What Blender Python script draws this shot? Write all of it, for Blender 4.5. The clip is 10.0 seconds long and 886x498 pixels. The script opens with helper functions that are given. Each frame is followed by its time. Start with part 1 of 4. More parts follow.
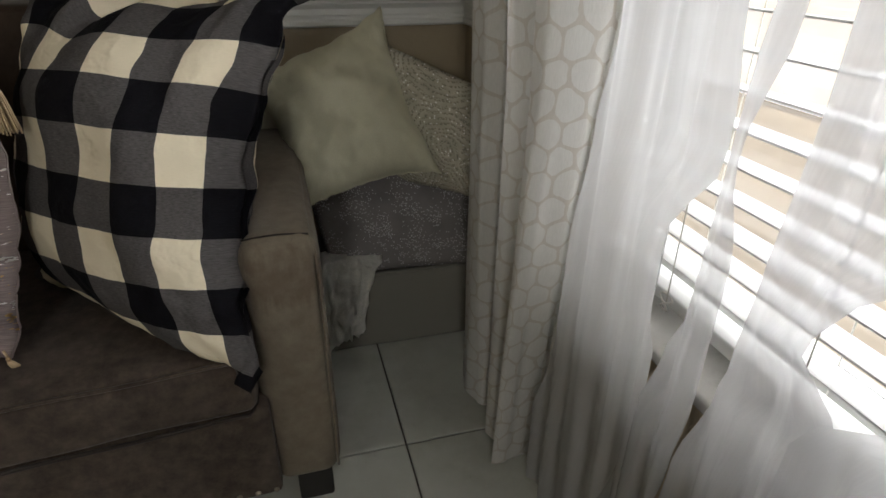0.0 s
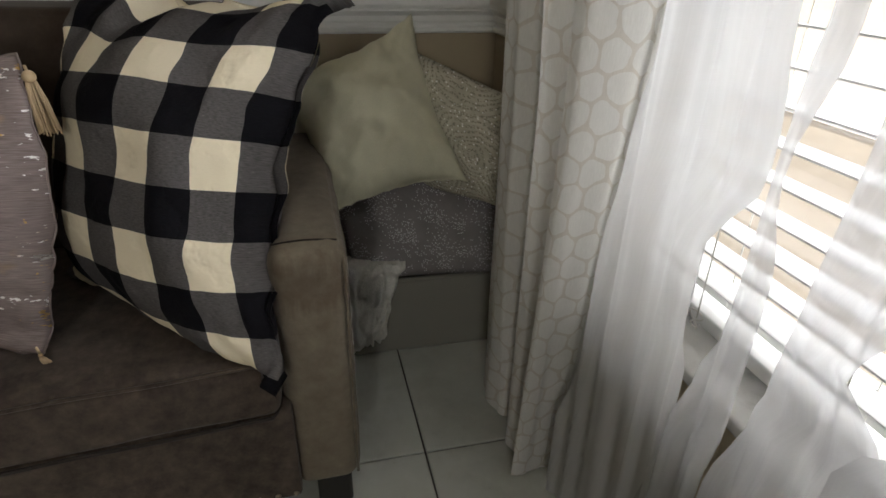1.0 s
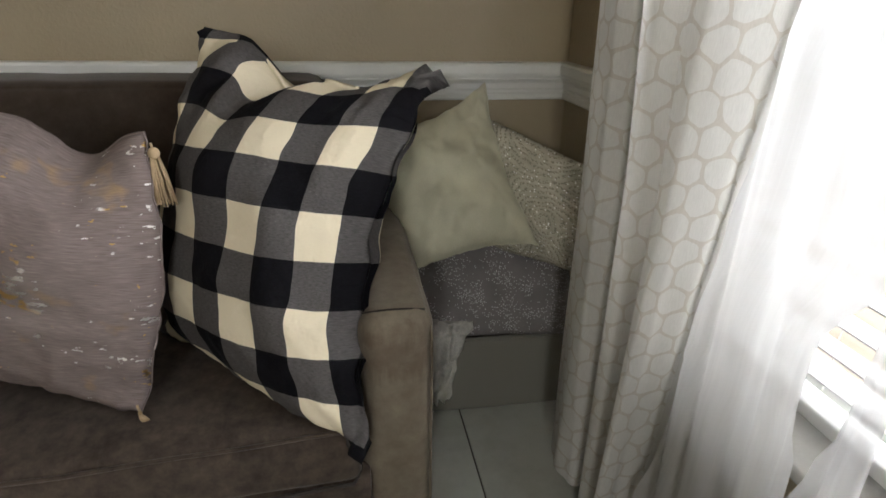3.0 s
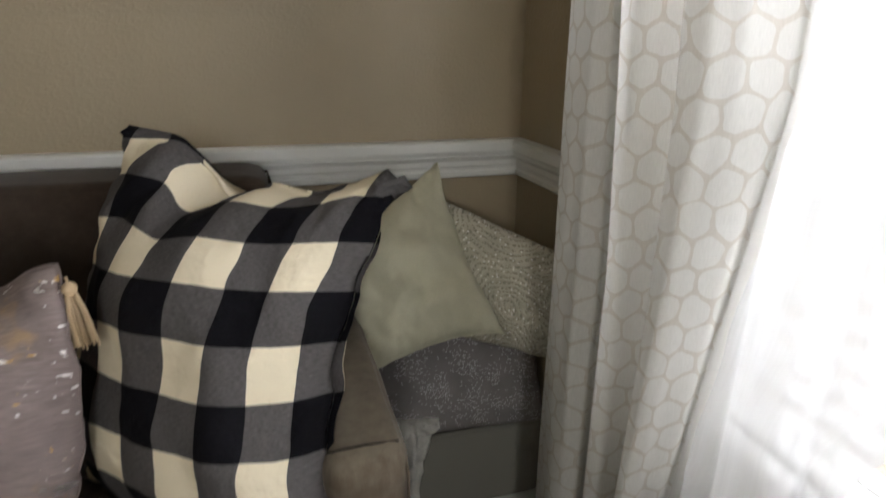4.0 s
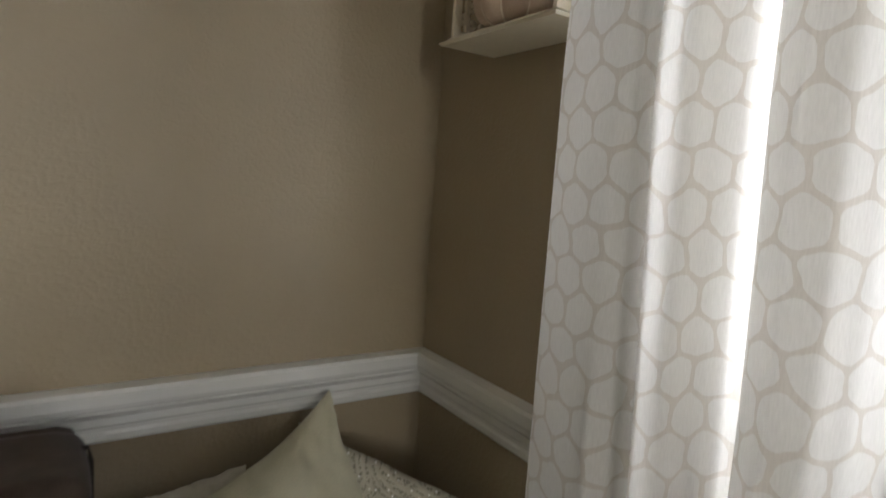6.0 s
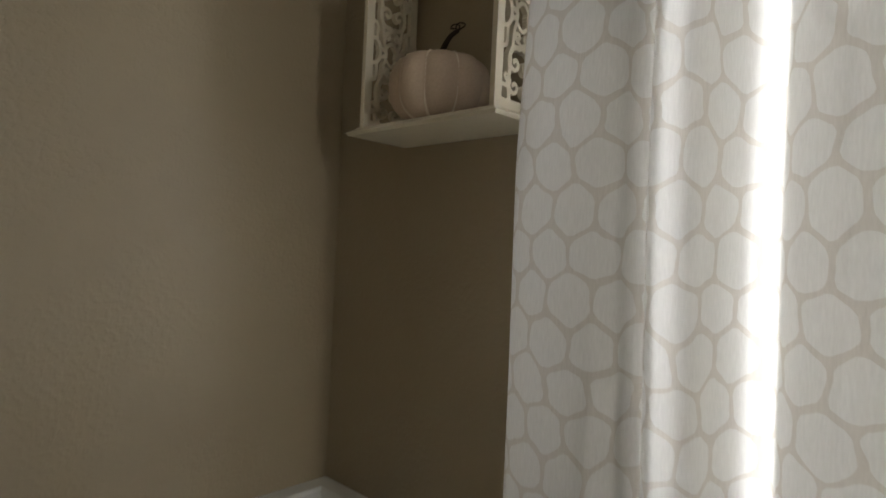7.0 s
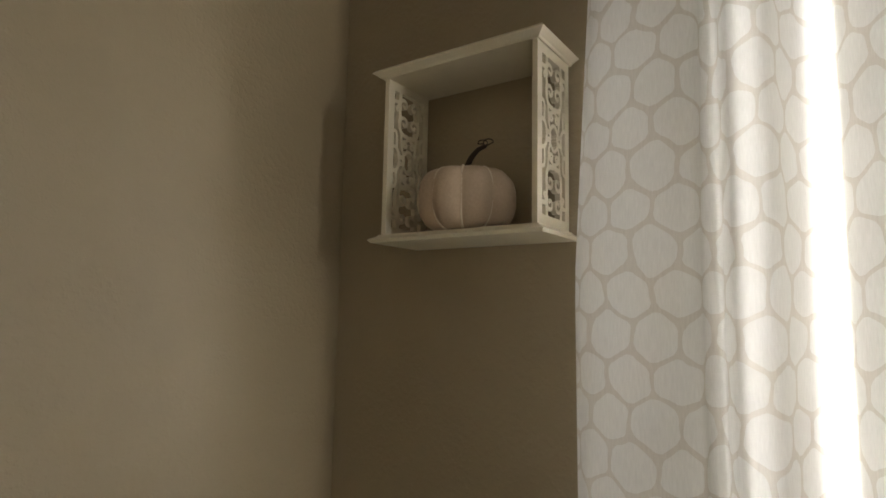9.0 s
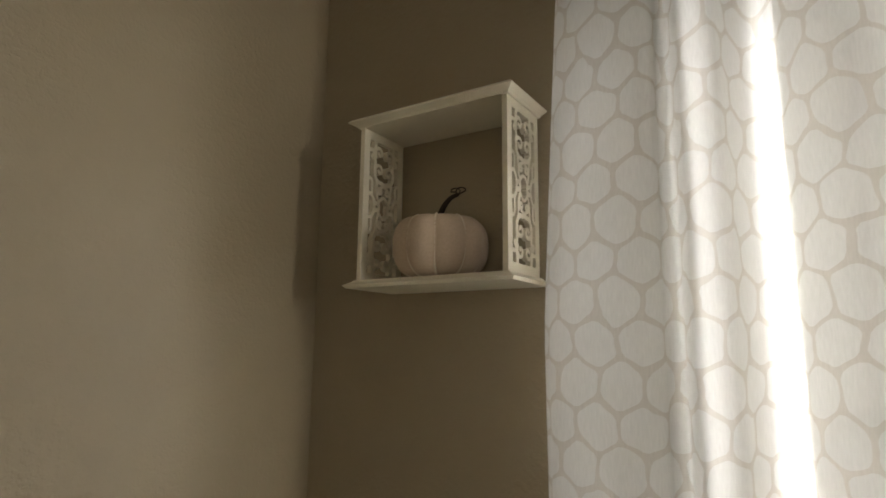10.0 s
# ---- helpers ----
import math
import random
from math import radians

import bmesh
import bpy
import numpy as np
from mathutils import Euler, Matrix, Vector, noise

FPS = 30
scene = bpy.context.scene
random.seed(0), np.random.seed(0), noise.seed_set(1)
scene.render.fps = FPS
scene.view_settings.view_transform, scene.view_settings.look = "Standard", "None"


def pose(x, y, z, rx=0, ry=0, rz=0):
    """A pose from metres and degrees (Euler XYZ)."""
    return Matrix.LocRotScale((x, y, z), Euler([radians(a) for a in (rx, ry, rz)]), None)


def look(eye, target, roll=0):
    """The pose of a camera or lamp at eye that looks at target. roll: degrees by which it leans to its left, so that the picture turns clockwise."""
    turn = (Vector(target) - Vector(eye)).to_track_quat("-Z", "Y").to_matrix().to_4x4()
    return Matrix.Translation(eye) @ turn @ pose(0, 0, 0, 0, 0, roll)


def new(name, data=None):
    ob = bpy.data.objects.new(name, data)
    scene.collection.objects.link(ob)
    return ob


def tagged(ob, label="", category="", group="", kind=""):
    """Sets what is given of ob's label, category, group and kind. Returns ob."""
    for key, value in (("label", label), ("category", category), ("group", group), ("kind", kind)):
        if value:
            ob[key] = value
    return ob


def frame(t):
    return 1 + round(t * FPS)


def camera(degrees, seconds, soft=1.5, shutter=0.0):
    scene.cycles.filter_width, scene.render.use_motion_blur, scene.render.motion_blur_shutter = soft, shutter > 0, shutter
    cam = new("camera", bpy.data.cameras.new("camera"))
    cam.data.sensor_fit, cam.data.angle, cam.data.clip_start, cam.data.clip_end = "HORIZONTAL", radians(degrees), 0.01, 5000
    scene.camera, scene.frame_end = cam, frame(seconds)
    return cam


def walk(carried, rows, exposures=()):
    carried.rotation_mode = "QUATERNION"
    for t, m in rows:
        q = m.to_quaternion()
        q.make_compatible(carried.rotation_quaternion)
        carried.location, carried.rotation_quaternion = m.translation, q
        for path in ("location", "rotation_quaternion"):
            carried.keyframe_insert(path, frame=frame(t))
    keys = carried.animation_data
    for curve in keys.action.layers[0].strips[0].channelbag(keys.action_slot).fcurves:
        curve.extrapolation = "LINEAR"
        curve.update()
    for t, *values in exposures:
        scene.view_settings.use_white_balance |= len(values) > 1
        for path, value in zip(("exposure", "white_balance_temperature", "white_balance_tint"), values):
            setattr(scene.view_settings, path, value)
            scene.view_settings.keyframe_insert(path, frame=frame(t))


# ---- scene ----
cam = camera(75.1, 10.0, shutter=0.4)
PATH = [
    (0, (-0.476, 0.215, 1.027), (0.007, 1.917, 0.095), 0.5),
    (0.5, (-0.483, 0.222, 1.03), (-0.028, 1.931, 0.095), 0.8),
    (1, (-0.492, 0.225, 1.031), (-0.064, 1.951, 0.114), 1.2),
    (1.5, (-0.507, 0.23, 1.039), (-0.126, 1.984, 0.157), 1.5),
    (2, (-0.526, 0.228, 1.049), (-0.238, 2.02, 0.209), 1.2),
    (3.5, (-0.595, 0.293, 1.109), (-0.196, 2.11, 0.376), 0.9),
    (4, (-0.605, 0.387, 1.154), (-0.06, 2.2, 0.507), 0.5),
    (4.5, (-0.647, 0.517, 1.237), (0.073, 2.294, 0.667), 0.7),
    (5, (-0.659, 0.602, 1.26), (0.205, 2.36, 0.855), 1.4),
    (5.5, (-0.656, 0.671, 1.283), (0.297, 2.4, 0.963), 2.9),
    (7, (-0.625, 0.929, 1.392), (0.832, 2.299, 1.386), 2.6),
    (7.5, (-0.674, 1.001, 1.421), (0.895, 2.238, 1.499), 0.5),
    (8, (-0.719, 1.046, 1.435), (0.893, 2.222, 1.567), -0.0),
    (8.5, (-0.733, 1.058, 1.444), (0.897, 2.206, 1.603), 0.7),
    (9, (-0.741, 1.06, 1.455), (0.892, 2.195, 1.672), 1.1),
    (9.5, (-0.747, 1.054, 1.461), (0.879, 2.183, 1.744), 0.7),
    (10, (-0.754, 1.043, 1.474), (0.906, 2.109, 1.801), 0.6),
]
EXPOSURE = [(0, -0.52, 6200, 10), (1, -0.40, 6200, 10), (2, -0.14, 6150, 10), (3.5, 0.14, 6100, 10), (4.5, 0.01, 6050, 12), (5.5, 0.11, 6050, 12), (7, -0.25, 6150, 10), (8, 0.02, 6350, 10), (9, 0.17, 6500, 10), (10, 0.21, 6380, 10)]
walk(cam, [(t, look(eye, target, roll)) for t, eye, target, roll in PATH], EXPOSURE)

# ---------------------------------------------------------------- world and light
world = bpy.data.worlds.new("world")
scene.world = world
world.use_nodes = True
wn = world.node_tree.nodes
sky = wn.new("ShaderNodeTexSky")
sky.sky_type, sky.sun_disc = "NISHITA", False
sky.sun_elevation, sky.sun_rotation = radians(52), radians(160)
world.node_tree.links.new(sky.outputs[0], wn["Background"].inputs[0])
wn["Background"].inputs[1].default_value = 0.12

sun = new("sun", bpy.data.lights.new("sun", "SUN"))
sun.data.energy, sun.data.angle, sun.data.color = 5.0, radians(0.5), (1, 0.95, 0.87)
sun.matrix_world = look((0.6, -4.0, 6.0), (0.4, 0.4, 0.0))

daylight = new("window_daylight", bpy.data.lights.new("window_daylight", "AREA"))
daylight.data.shape, daylight.data.size, daylight.data.size_y = "RECTANGLE", 2.0, 1.0
daylight.data.energy, daylight.data.color = 118, (1.0, 0.985, 0.97)
daylight.matrix_world = look((0.60, 0.05, 1.415), (-1.0, 0.10, 1.20))

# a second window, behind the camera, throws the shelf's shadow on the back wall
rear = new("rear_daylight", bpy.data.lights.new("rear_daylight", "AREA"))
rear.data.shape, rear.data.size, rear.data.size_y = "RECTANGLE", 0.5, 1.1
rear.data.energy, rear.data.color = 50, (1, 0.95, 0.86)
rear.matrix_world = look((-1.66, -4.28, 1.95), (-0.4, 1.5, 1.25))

# ---------------------------------------------------------------- materials
def mat(name):
    m = bpy.data.materials.new(name)
    m.use_nodes = True
    nt = m.node_tree
    return m, nt, nt.nodes["Principled BSDF"]


def mathn(nt, op, a, b=None, c=None):
    n = nt.nodes.new("ShaderNodeMath")
    n.operation = op
    for i, v in enumerate((a, b, c)):
        if v is None:
            continue
        if isinstance(v, (int, float)):
            n.inputs[i].default_value = v
        else:
            nt.links.new(v, n.inputs[i])
    return n.outputs[0]


def vecn(nt, op, a, b=None, out=0):
    n = nt.nodes.new("ShaderNodeVectorMath")
    n.operation = op
    for i, v in enumerate((a, b)):
        if v is None:
            continue
        if isinstance(v, tuple):
            n.inputs[i].default_value = v
        else:
            nt.links.new(v, n.inputs[i])
    return n.outputs[out]


def coords(nt, kind="Object"):
    return nt.nodes.new("ShaderNodeTexCoord").outputs[kind]


def noise_tex(nt, vec, scale, detail=4, rough=0.55, out=0):
    n = nt.nodes.new("ShaderNodeTexNoise")
    n.inputs["Scale"].default_value, n.inputs["Detail"].default_value = scale, detail
    n.inputs["Roughness"].default_value = rough
    nt.links.new(vec, n.inputs["Vector"])
    return n.outputs[out]


def ramp(nt, fac, stops):
    n = nt.nodes.new("ShaderNodeValToRGB")
    el = n.color_ramp.elements
    while len(el) < len(stops):
        el.new(0.5)
    for e, (p, c) in zip(el, stops):
        e.position, e.color = p, (*c, 1)
    nt.links.new(fac, n.inputs[0])
    return n.outputs[0]


def mixc(nt, fac, a, b):
    n = nt.nodes.new("ShaderNodeMix")
    n.data_type = "RGBA"
    for i, v in ((0, fac), (6, a), (7, b)):
        if isinstance(v, (int, float)):
            n.inputs[i].default_value = v
        elif isinstance(v, tuple):
            n.inputs[i].default_value = (*v, 1)
        else:
            nt.links.new(v, n.inputs[i])
    return n.outputs[2]


def bump(nt, bsdf, height, strength, dist):
    n = nt.nodes.new("ShaderNodeBump")
    n.inputs["Strength"].default_value, n.inputs["Distance"].default_value = strength, dist
    nt.links.new(height, n.inputs["Height"])
    nt.links.new(n.outputs[0], bsdf.inputs["Normal"])


def plain(name, color, rough=0.5, metal=0.0, vary=0.12, scale=6, grain=0.0, grain_scale=300, dist=0.001, vec="Object"):
    """Colour varied at two scales, with a fine bump."""
    m, nt, b = mat(name)
    v = coords(nt, vec)
    n1, n2 = noise_tex(nt, v, scale), noise_tex(nt, v, scale * 9)
    f = mathn(nt, "ADD", mathn(nt, "MULTIPLY", n1, 0.65), mathn(nt, "MULTIPLY", n2, 0.35))
    lo = tuple(c * (1 - vary) for c in color)
    hi = tuple(min(1, c * (1 + vary)) for c in color)
    nt.links.new(ramp(nt, f, [(0.32, lo), (0.68, hi)]), b.inputs["Base Color"])
    b.inputs["Roughness"].default_value, b.inputs["Metallic"].default_value = rough, metal
    if grain:
        bump(nt, b, noise_tex(nt, v, grain_scale, 3), grain, dist)
    return m


def wall_paint():
    m, nt, b = mat("taupe_wall_paint")
    v = coords(nt)
    f = noise_tex(nt, v, 2.2, 5)
    nt.links.new(ramp(nt, f, [(0.35, (0.340, 0.276, 0.180)), (0.66, (0.375, 0.308, 0.203))]), b.inputs["Base Color"])
    b.inputs["Roughness"].default_value = 0.47
    b.inputs["Specular IOR Level"].default_value = 0.5
    blobs = noise_tex(nt, v, 100, 2, 0.5)
    peel = ramp(nt, blobs, [(0.47, (0, 0, 0)), (0.62, (1, 1, 1))])
    fine = noise_tex(nt, v, 240, 2)
    h = mathn(nt, "ADD", peel, mathn(nt, "MULTIPLY", fine, 0.3))
    bump(nt, b, h, 0.29, 0.0015)
    return m


def white_trim():
    m, nt, b = mat("white_trim_paint")
    v = coords(nt)
    nt.links.new(ramp(nt, noise_tex(nt, v, 5), [(0.3, (0.66, 0.66, 0.63)), (0.7, (0.76, 0.76, 0.73))]), b.inputs["Base Color"])
    b.inputs["Roughness"].default_value = 0.35
    bump(nt, b, noise_tex(nt, v, 120, 2), 0.08, 0.0006)
    return m


def tile_glaze():
    m, nt, b = mat("pale_ceramic_tile")
    v = coords(nt)
    rnd = nt.nodes.new("ShaderNodeObjectInfo").outputs["Random"]
    shifted = vecn(nt, "ADD", v, None)
    comb = nt.nodes.new("ShaderNodeCombineXYZ")
    nt.links.new(mathn(nt, "MULTIPLY", rnd, 30), comb.inputs[2])
    nt.links.new(comb.outputs[0], shifted.node.inputs[1])
    big, veins = noise_tex(nt, shifted, 3.2, 6, 0.62), noise_tex(nt, shifted, 18, 5, 0.7)
    f = mathn(nt, "ADD", mathn(nt, "MULTIPLY", big, 0.7), mathn(nt, "MULTIPLY", veins, 0.3))
    c = ramp(nt, f, [(0.33, (0.46, 0.47, 0.42)), (0.5, (0.57, 0.58, 0.53)), (0.68, (0.64, 0.65, 0.60))])
    nt.links.new(c, b.inputs["Base Color"])
    nt.links.new(mathn(nt, "MULTIPLY_ADD", veins, 0.25, 0.2), b.inputs["Roughness"])
    bump(nt, b, noise_tex(nt, shifted, 45, 3), 0.06, 0.001)
    return m


def microfibre(name, base, worn):
    """Brushed suede-like cloth with rubbed, lighter patches."""
    m, nt, b = mat(name)
    v = coords(nt)
    big, mid, fine = noise_tex(nt, v, 5, 5, 0.6), noise_tex(nt, v, 34, 5, 0.72), noise_tex(nt, v, 420, 2)
    f = mathn(nt, "ADD", mathn(nt, "MULTIPLY", big, 0.45), mathn(nt, "MULTIPLY", mid, 0.55))
    c = ramp(nt, f, [(0.38, base), (0.55, tuple((x + y) / 2 for x, y in zip(base, worn))), (0.68, worn)])
    nt.links.new(c, b.inputs["Base Color"])
    b.inputs["Roughness"].default_value = 0.88
    b.inputs["Specular IOR Level"].default_value = 0.2
    b.inputs["Sheen Weight"].default_value = 0.15
    b.inputs["Sheen Roughness"].default_value = 0.4
    bump(nt, b, mathn(nt, "ADD", fine, mathn(nt, "MULTIPLY", mid, 0.8)), 0.25, 0.0012)
    return m


def arm_cloth():
    """The same brushed cloth with a rubbed reddish-brown stain below the arm's front seam."""
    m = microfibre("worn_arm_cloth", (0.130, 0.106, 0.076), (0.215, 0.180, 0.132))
    nt = m.node_tree
    b = nt.nodes["Principled BSDF"]
    src = b.inputs["Base Color"].links[0].from_socket
    v = coords(nt)
    drip = nt.nodes.new("ShaderNodeMapping")
    drip.inputs["Scale"].default_value = (1.0, 1.0, 0.16)
    nt.links.new(v, drip.inputs[0])
    wob = noise_tex(nt, drip.outputs[0], 75, 3)
    sep = nt.nodes.new("ShaderNodeSeparateXYZ")
    nt.links.new(v, sep.inputs[0])
    z = mathn(nt, "ADD", sep.outputs[2], mathn(nt, "MULTIPLY", mathn(nt, "SUBTRACT", wob, 0.5), 0.10))
    lower = ramp(nt, z, [(0.478, (0, 0, 0)), (0.512, (1, 1, 1))])
    upper = ramp(nt, z, [(0.560, (1, 1, 1)), (0.598, (0, 0, 0))])
    band = mathn(nt, "MULTIPLY", lower, upper)
    band = mathn(nt, "MULTIPLY", band, ramp(nt, sep.outputs[1], [(0.0, (1, 1, 1)), (1.0, (0.7, 0.7, 0.7))]))
    band = mathn(nt, "MULTIPLY", band, ramp(nt, noise_tex(nt, v, 30, 4), [(0.22, (0.25, 0.25, 0.25)), (0.52, (1, 1, 1))]))
    nt.links.new(mixc(nt, mathn(nt, "MULTIPLY", band, 0.62), src, (0.060, 0.038, 0.024)), b.inputs["Base Color"])
    return m


def weave_bump(nt, b, uv, density, strength=0.35, dist=0.0006, crease=0.5):
    """Threads, with slack creases of a few centimetres under them."""
    sep = nt.nodes.new("ShaderNodeSeparateXYZ")
    nt.links.new(uv, sep.inputs[0])
    a = mathn(nt, "SINE", mathn(nt, "MULTIPLY", sep.outputs[0], density))
    c = mathn(nt, "SINE", mathn(nt, "MULTIPLY", sep.outputs[1], density))
    slack = nt.nodes.new("ShaderNodeBump")
    slack.inputs["Strength"].default_value, slack.inputs["Distance"].default_value = crease, 0.006
    ridge = mathn(nt, "ABSOLUTE", mathn(nt, "SUBTRACT", noise_tex(nt, uv, 17, 3, 0.5), 0.5))
    nt.links.new(mathn(nt, "SUBTRACT", noise_tex(nt, uv, 34, 2), mathn(nt, "MULTIPLY", ridge, 2.2)), slack.inputs["Height"])
    bump(nt, b, mathn(nt, "ADD", mathn(nt, "MULTIPLY", a, c), noise_tex(nt, uv, density * 0.12, 3)), strength, dist)
    nt.links.new(slack.outputs[0], b.inputs["Normal"].links[0].from_node.inputs["Normal"])


def buffalo_check(size=0.0755):
    m, nt, b = mat("buffalo_check_cotton")
    uv = coords(nt, "UV")
    wob = vecn(nt, "SCALE", vecn(nt, "SUBTRACT", noise_tex(nt, uv, 14, 2, out=1), (0.5, 0.5, 0.5)))
    wob.node.inputs["Scale"].default_value = 0.006
    p = vecn(nt, "ADD", uv, wob)
    sep = nt.nodes.new("ShaderNodeSeparateXYZ")
    nt.links.new(p, sep.inputs[0])
    col = mathn(nt, "GREATER_THAN", mathn(nt, "FRACT", mathn(nt, "DIVIDE", sep.outputs[0], 2 * size)), 0.5)
    row = mathn(nt, "GREATER_THAN", mathn(nt, "FRACT", mathn(nt, "DIVIDE", sep.outputs[1], 2 * size)), 0.5)
    dark = mathn(nt, "MULTIPLY", mathn(nt, "ADD", col, row), 0.5)
    # single threads show in the half-tone squares
    comb = nt.nodes.new("ShaderNodeMapping")
    comb.inputs["Scale"].default_value = (130, 520, 1)
    nt.links.new(uv, comb.inputs[0])
    thread = noise_tex(nt, comb.outputs[0], 1.0, 3, 0.7)
    tone = mathn(nt, "ADD", dark, mathn(nt, "MULTIPLY", mathn(nt, "SUBTRACT", thread, 0.5), 0.62))
    c = ramp(nt, tone, [(0.0, (0.80, 0.71, 0.53)), (0.2, (0.74, 0.65, 0.48)), (0.38, (0.128, 0.119, 0.116)), (0.62, (0.064, 0.059, 0.058)), (0.85, (0.0095, 0.0090, 0.0115)), (1.0, (0.006, 0.0057, 0.0075))])
    nt.links.new(c, b.inputs["Base Color"])
    b.inputs["Roughness"].default_value = 0.95
    b.inputs["Specular IOR Level"].default_value = 0.12
    weave_bump(nt, b, uv, 4200, 0.25, 0.0004)
    return m


def rose_jacquard():
    """Dusty rose cloth with horizontal slubs, rubbed gold patches and scraps of silver and copper foil."""
    m, nt, b = mat("rose_foil_cloth")
    uv = coords(nt, "UV")
    mp = nt.nodes.new("ShaderNodeMapping")
    mp.inputs["Scale"].default_value = (44, 640, 1)
    nt.links.new(uv, mp.inputs[0])
    slub = noise_tex(nt, mp.outputs[0], 1.0, 4, 0.65)
    base = ramp(nt, slub, [(0.28, (0.125, 0.096, 0.088)), (0.5, (0.205, 0.162, 0.150)), (0.72, (0.30, 0.245, 0.228))])
    mp2 = nt.nodes.new("ShaderNodeMapping")
    mp2.inputs["Scale"].default_value = (60, 105, 1)
    nt.links.new(uv, mp2.inputs[0])
    flakes = noise_tex(nt, mp2.outputs[0], 1.0, 3, 0.6)
    zones = noise_tex(nt, uv, 7, 2)
    foil = mathn(nt, "GREATER_THAN", mathn(nt, "ADD", flakes, mathn(nt, "MULTIPLY", mathn(nt, "SUBTRACT", zones, 0.5), 0.9)), 0.67)
    tint = ramp(nt, noise_tex(nt, uv, 11, 2), [(0.50, (0.85, 0.83, 0.8)), (0.54, (0.50, 0.32, 0.11))])
    rub = mathn(nt, "MULTIPLY", ramp(nt, noise_tex(nt, uv, 13, 3), [(0.60, (0, 0, 0)), (0.70, (1, 1, 1))]), mathn(nt, "MULTIPLY", slub, 0.9))
    base = mixc(nt, rub, base, (0.42, 0.27, 0.09))
    nt.links.new(mixc(nt, foil, base, tint), b.inputs["Base Color"])
    nt.links.new(mathn(nt, "MULTIPLY", foil, 0.85), b.inputs["Metallic"])
    nt.links.new(mathn(nt, "MULTIPLY_ADD", foil, -0.55, 0.85), b.inputs["Roughness"])
    bump(nt, b, slub, 0.35, 0.001)
    return m


def plain_cloth(name, color, density=2600, vary=0.08, crease=0.22):
    m, nt, b = mat(name)
    uv = coords(nt, "UV")
    f = mathn(nt, "ADD", mathn(nt, "MULTIPLY", noise_tex(nt, uv, 9, 4), 0.6), mathn(nt, "MULTIPLY", noise_tex(nt, uv, 260, 3), 0.4))
    nt.links.new(ramp(nt, f, [(0.35, tuple(c * (1 - vary) for c in color)), (0.65, tuple(c * (1 + vary) for c in color))]), b.inputs["Base Color"])
    b.inputs["Roughness"].default_value = 0.9
    b.inputs["Specular IOR Level"].default_value = 0.2
    b.inputs["Sheen Weight"].default_value = 0.1
    weave_bump(nt, b, uv, density, 0.3, 0.0005, crease)
    return m


def beaded(name, ground, bead, density, amount, metal, dot_size):
    """Cloth with small shining beads scattered in loose clusters."""
    m, nt, b = mat(name)
    uv = coords(nt, "UV")
    cells = nt.nodes.new("ShaderNodeTexVoronoi")
    cells.voronoi_dimensions = "2D"
    cells.inputs["Scale"].default_value = density
    nt.links.new(uv, cells.inputs["Vector"])
    dot = mathn(nt, "LESS_THAN", cells.outputs["Distance"], dot_size)
    pick = nt.nodes.new("ShaderNodeSeparateXYZ")
    nt.links.new(cells.outputs["Color"], pick.inputs[0])
    sel = mathn(nt, "GREATER_THAN", mathn(nt, "ADD", pick.outputs[0], mathn(nt, "MULTIPLY", ramp(nt, noise_tex(nt, uv, 13, 3), [(0.42, (0, 0, 0)), (0.64, (1, 1, 1))]), 0.75)), amount)
    on = mathn(nt, "MULTIPLY", dot, sel)
    soft = noise_tex(nt, uv, 12, 4)
    g = ramp(nt, soft, [(0.3, tuple(c * 0.85 for c in ground)), (0.7, tuple(c * 1.12 for c in ground))])
    nt.links.new(mixc(nt, on, g, bead), b.inputs["Base Color"])
    nt.links.new(mathn(nt, "MULTIPLY", on, metal), b.inputs["Metallic"])
    nt.links.new(mathn(nt, "MULTIPLY_ADD", on, -0.62, 0.85), b.inputs["Roughness"])
    h = mathn(nt, "ADD", mathn(nt, "MULTIPLY", mathn(nt, "SUBTRACT", 0.5, cells.outputs["Distance"]), on), mathn(nt, "MULTIPLY", noise_tex(nt, uv, 300, 2), 0.25))
    bump(nt, b, h, 0.8, 0.0025)
    return m


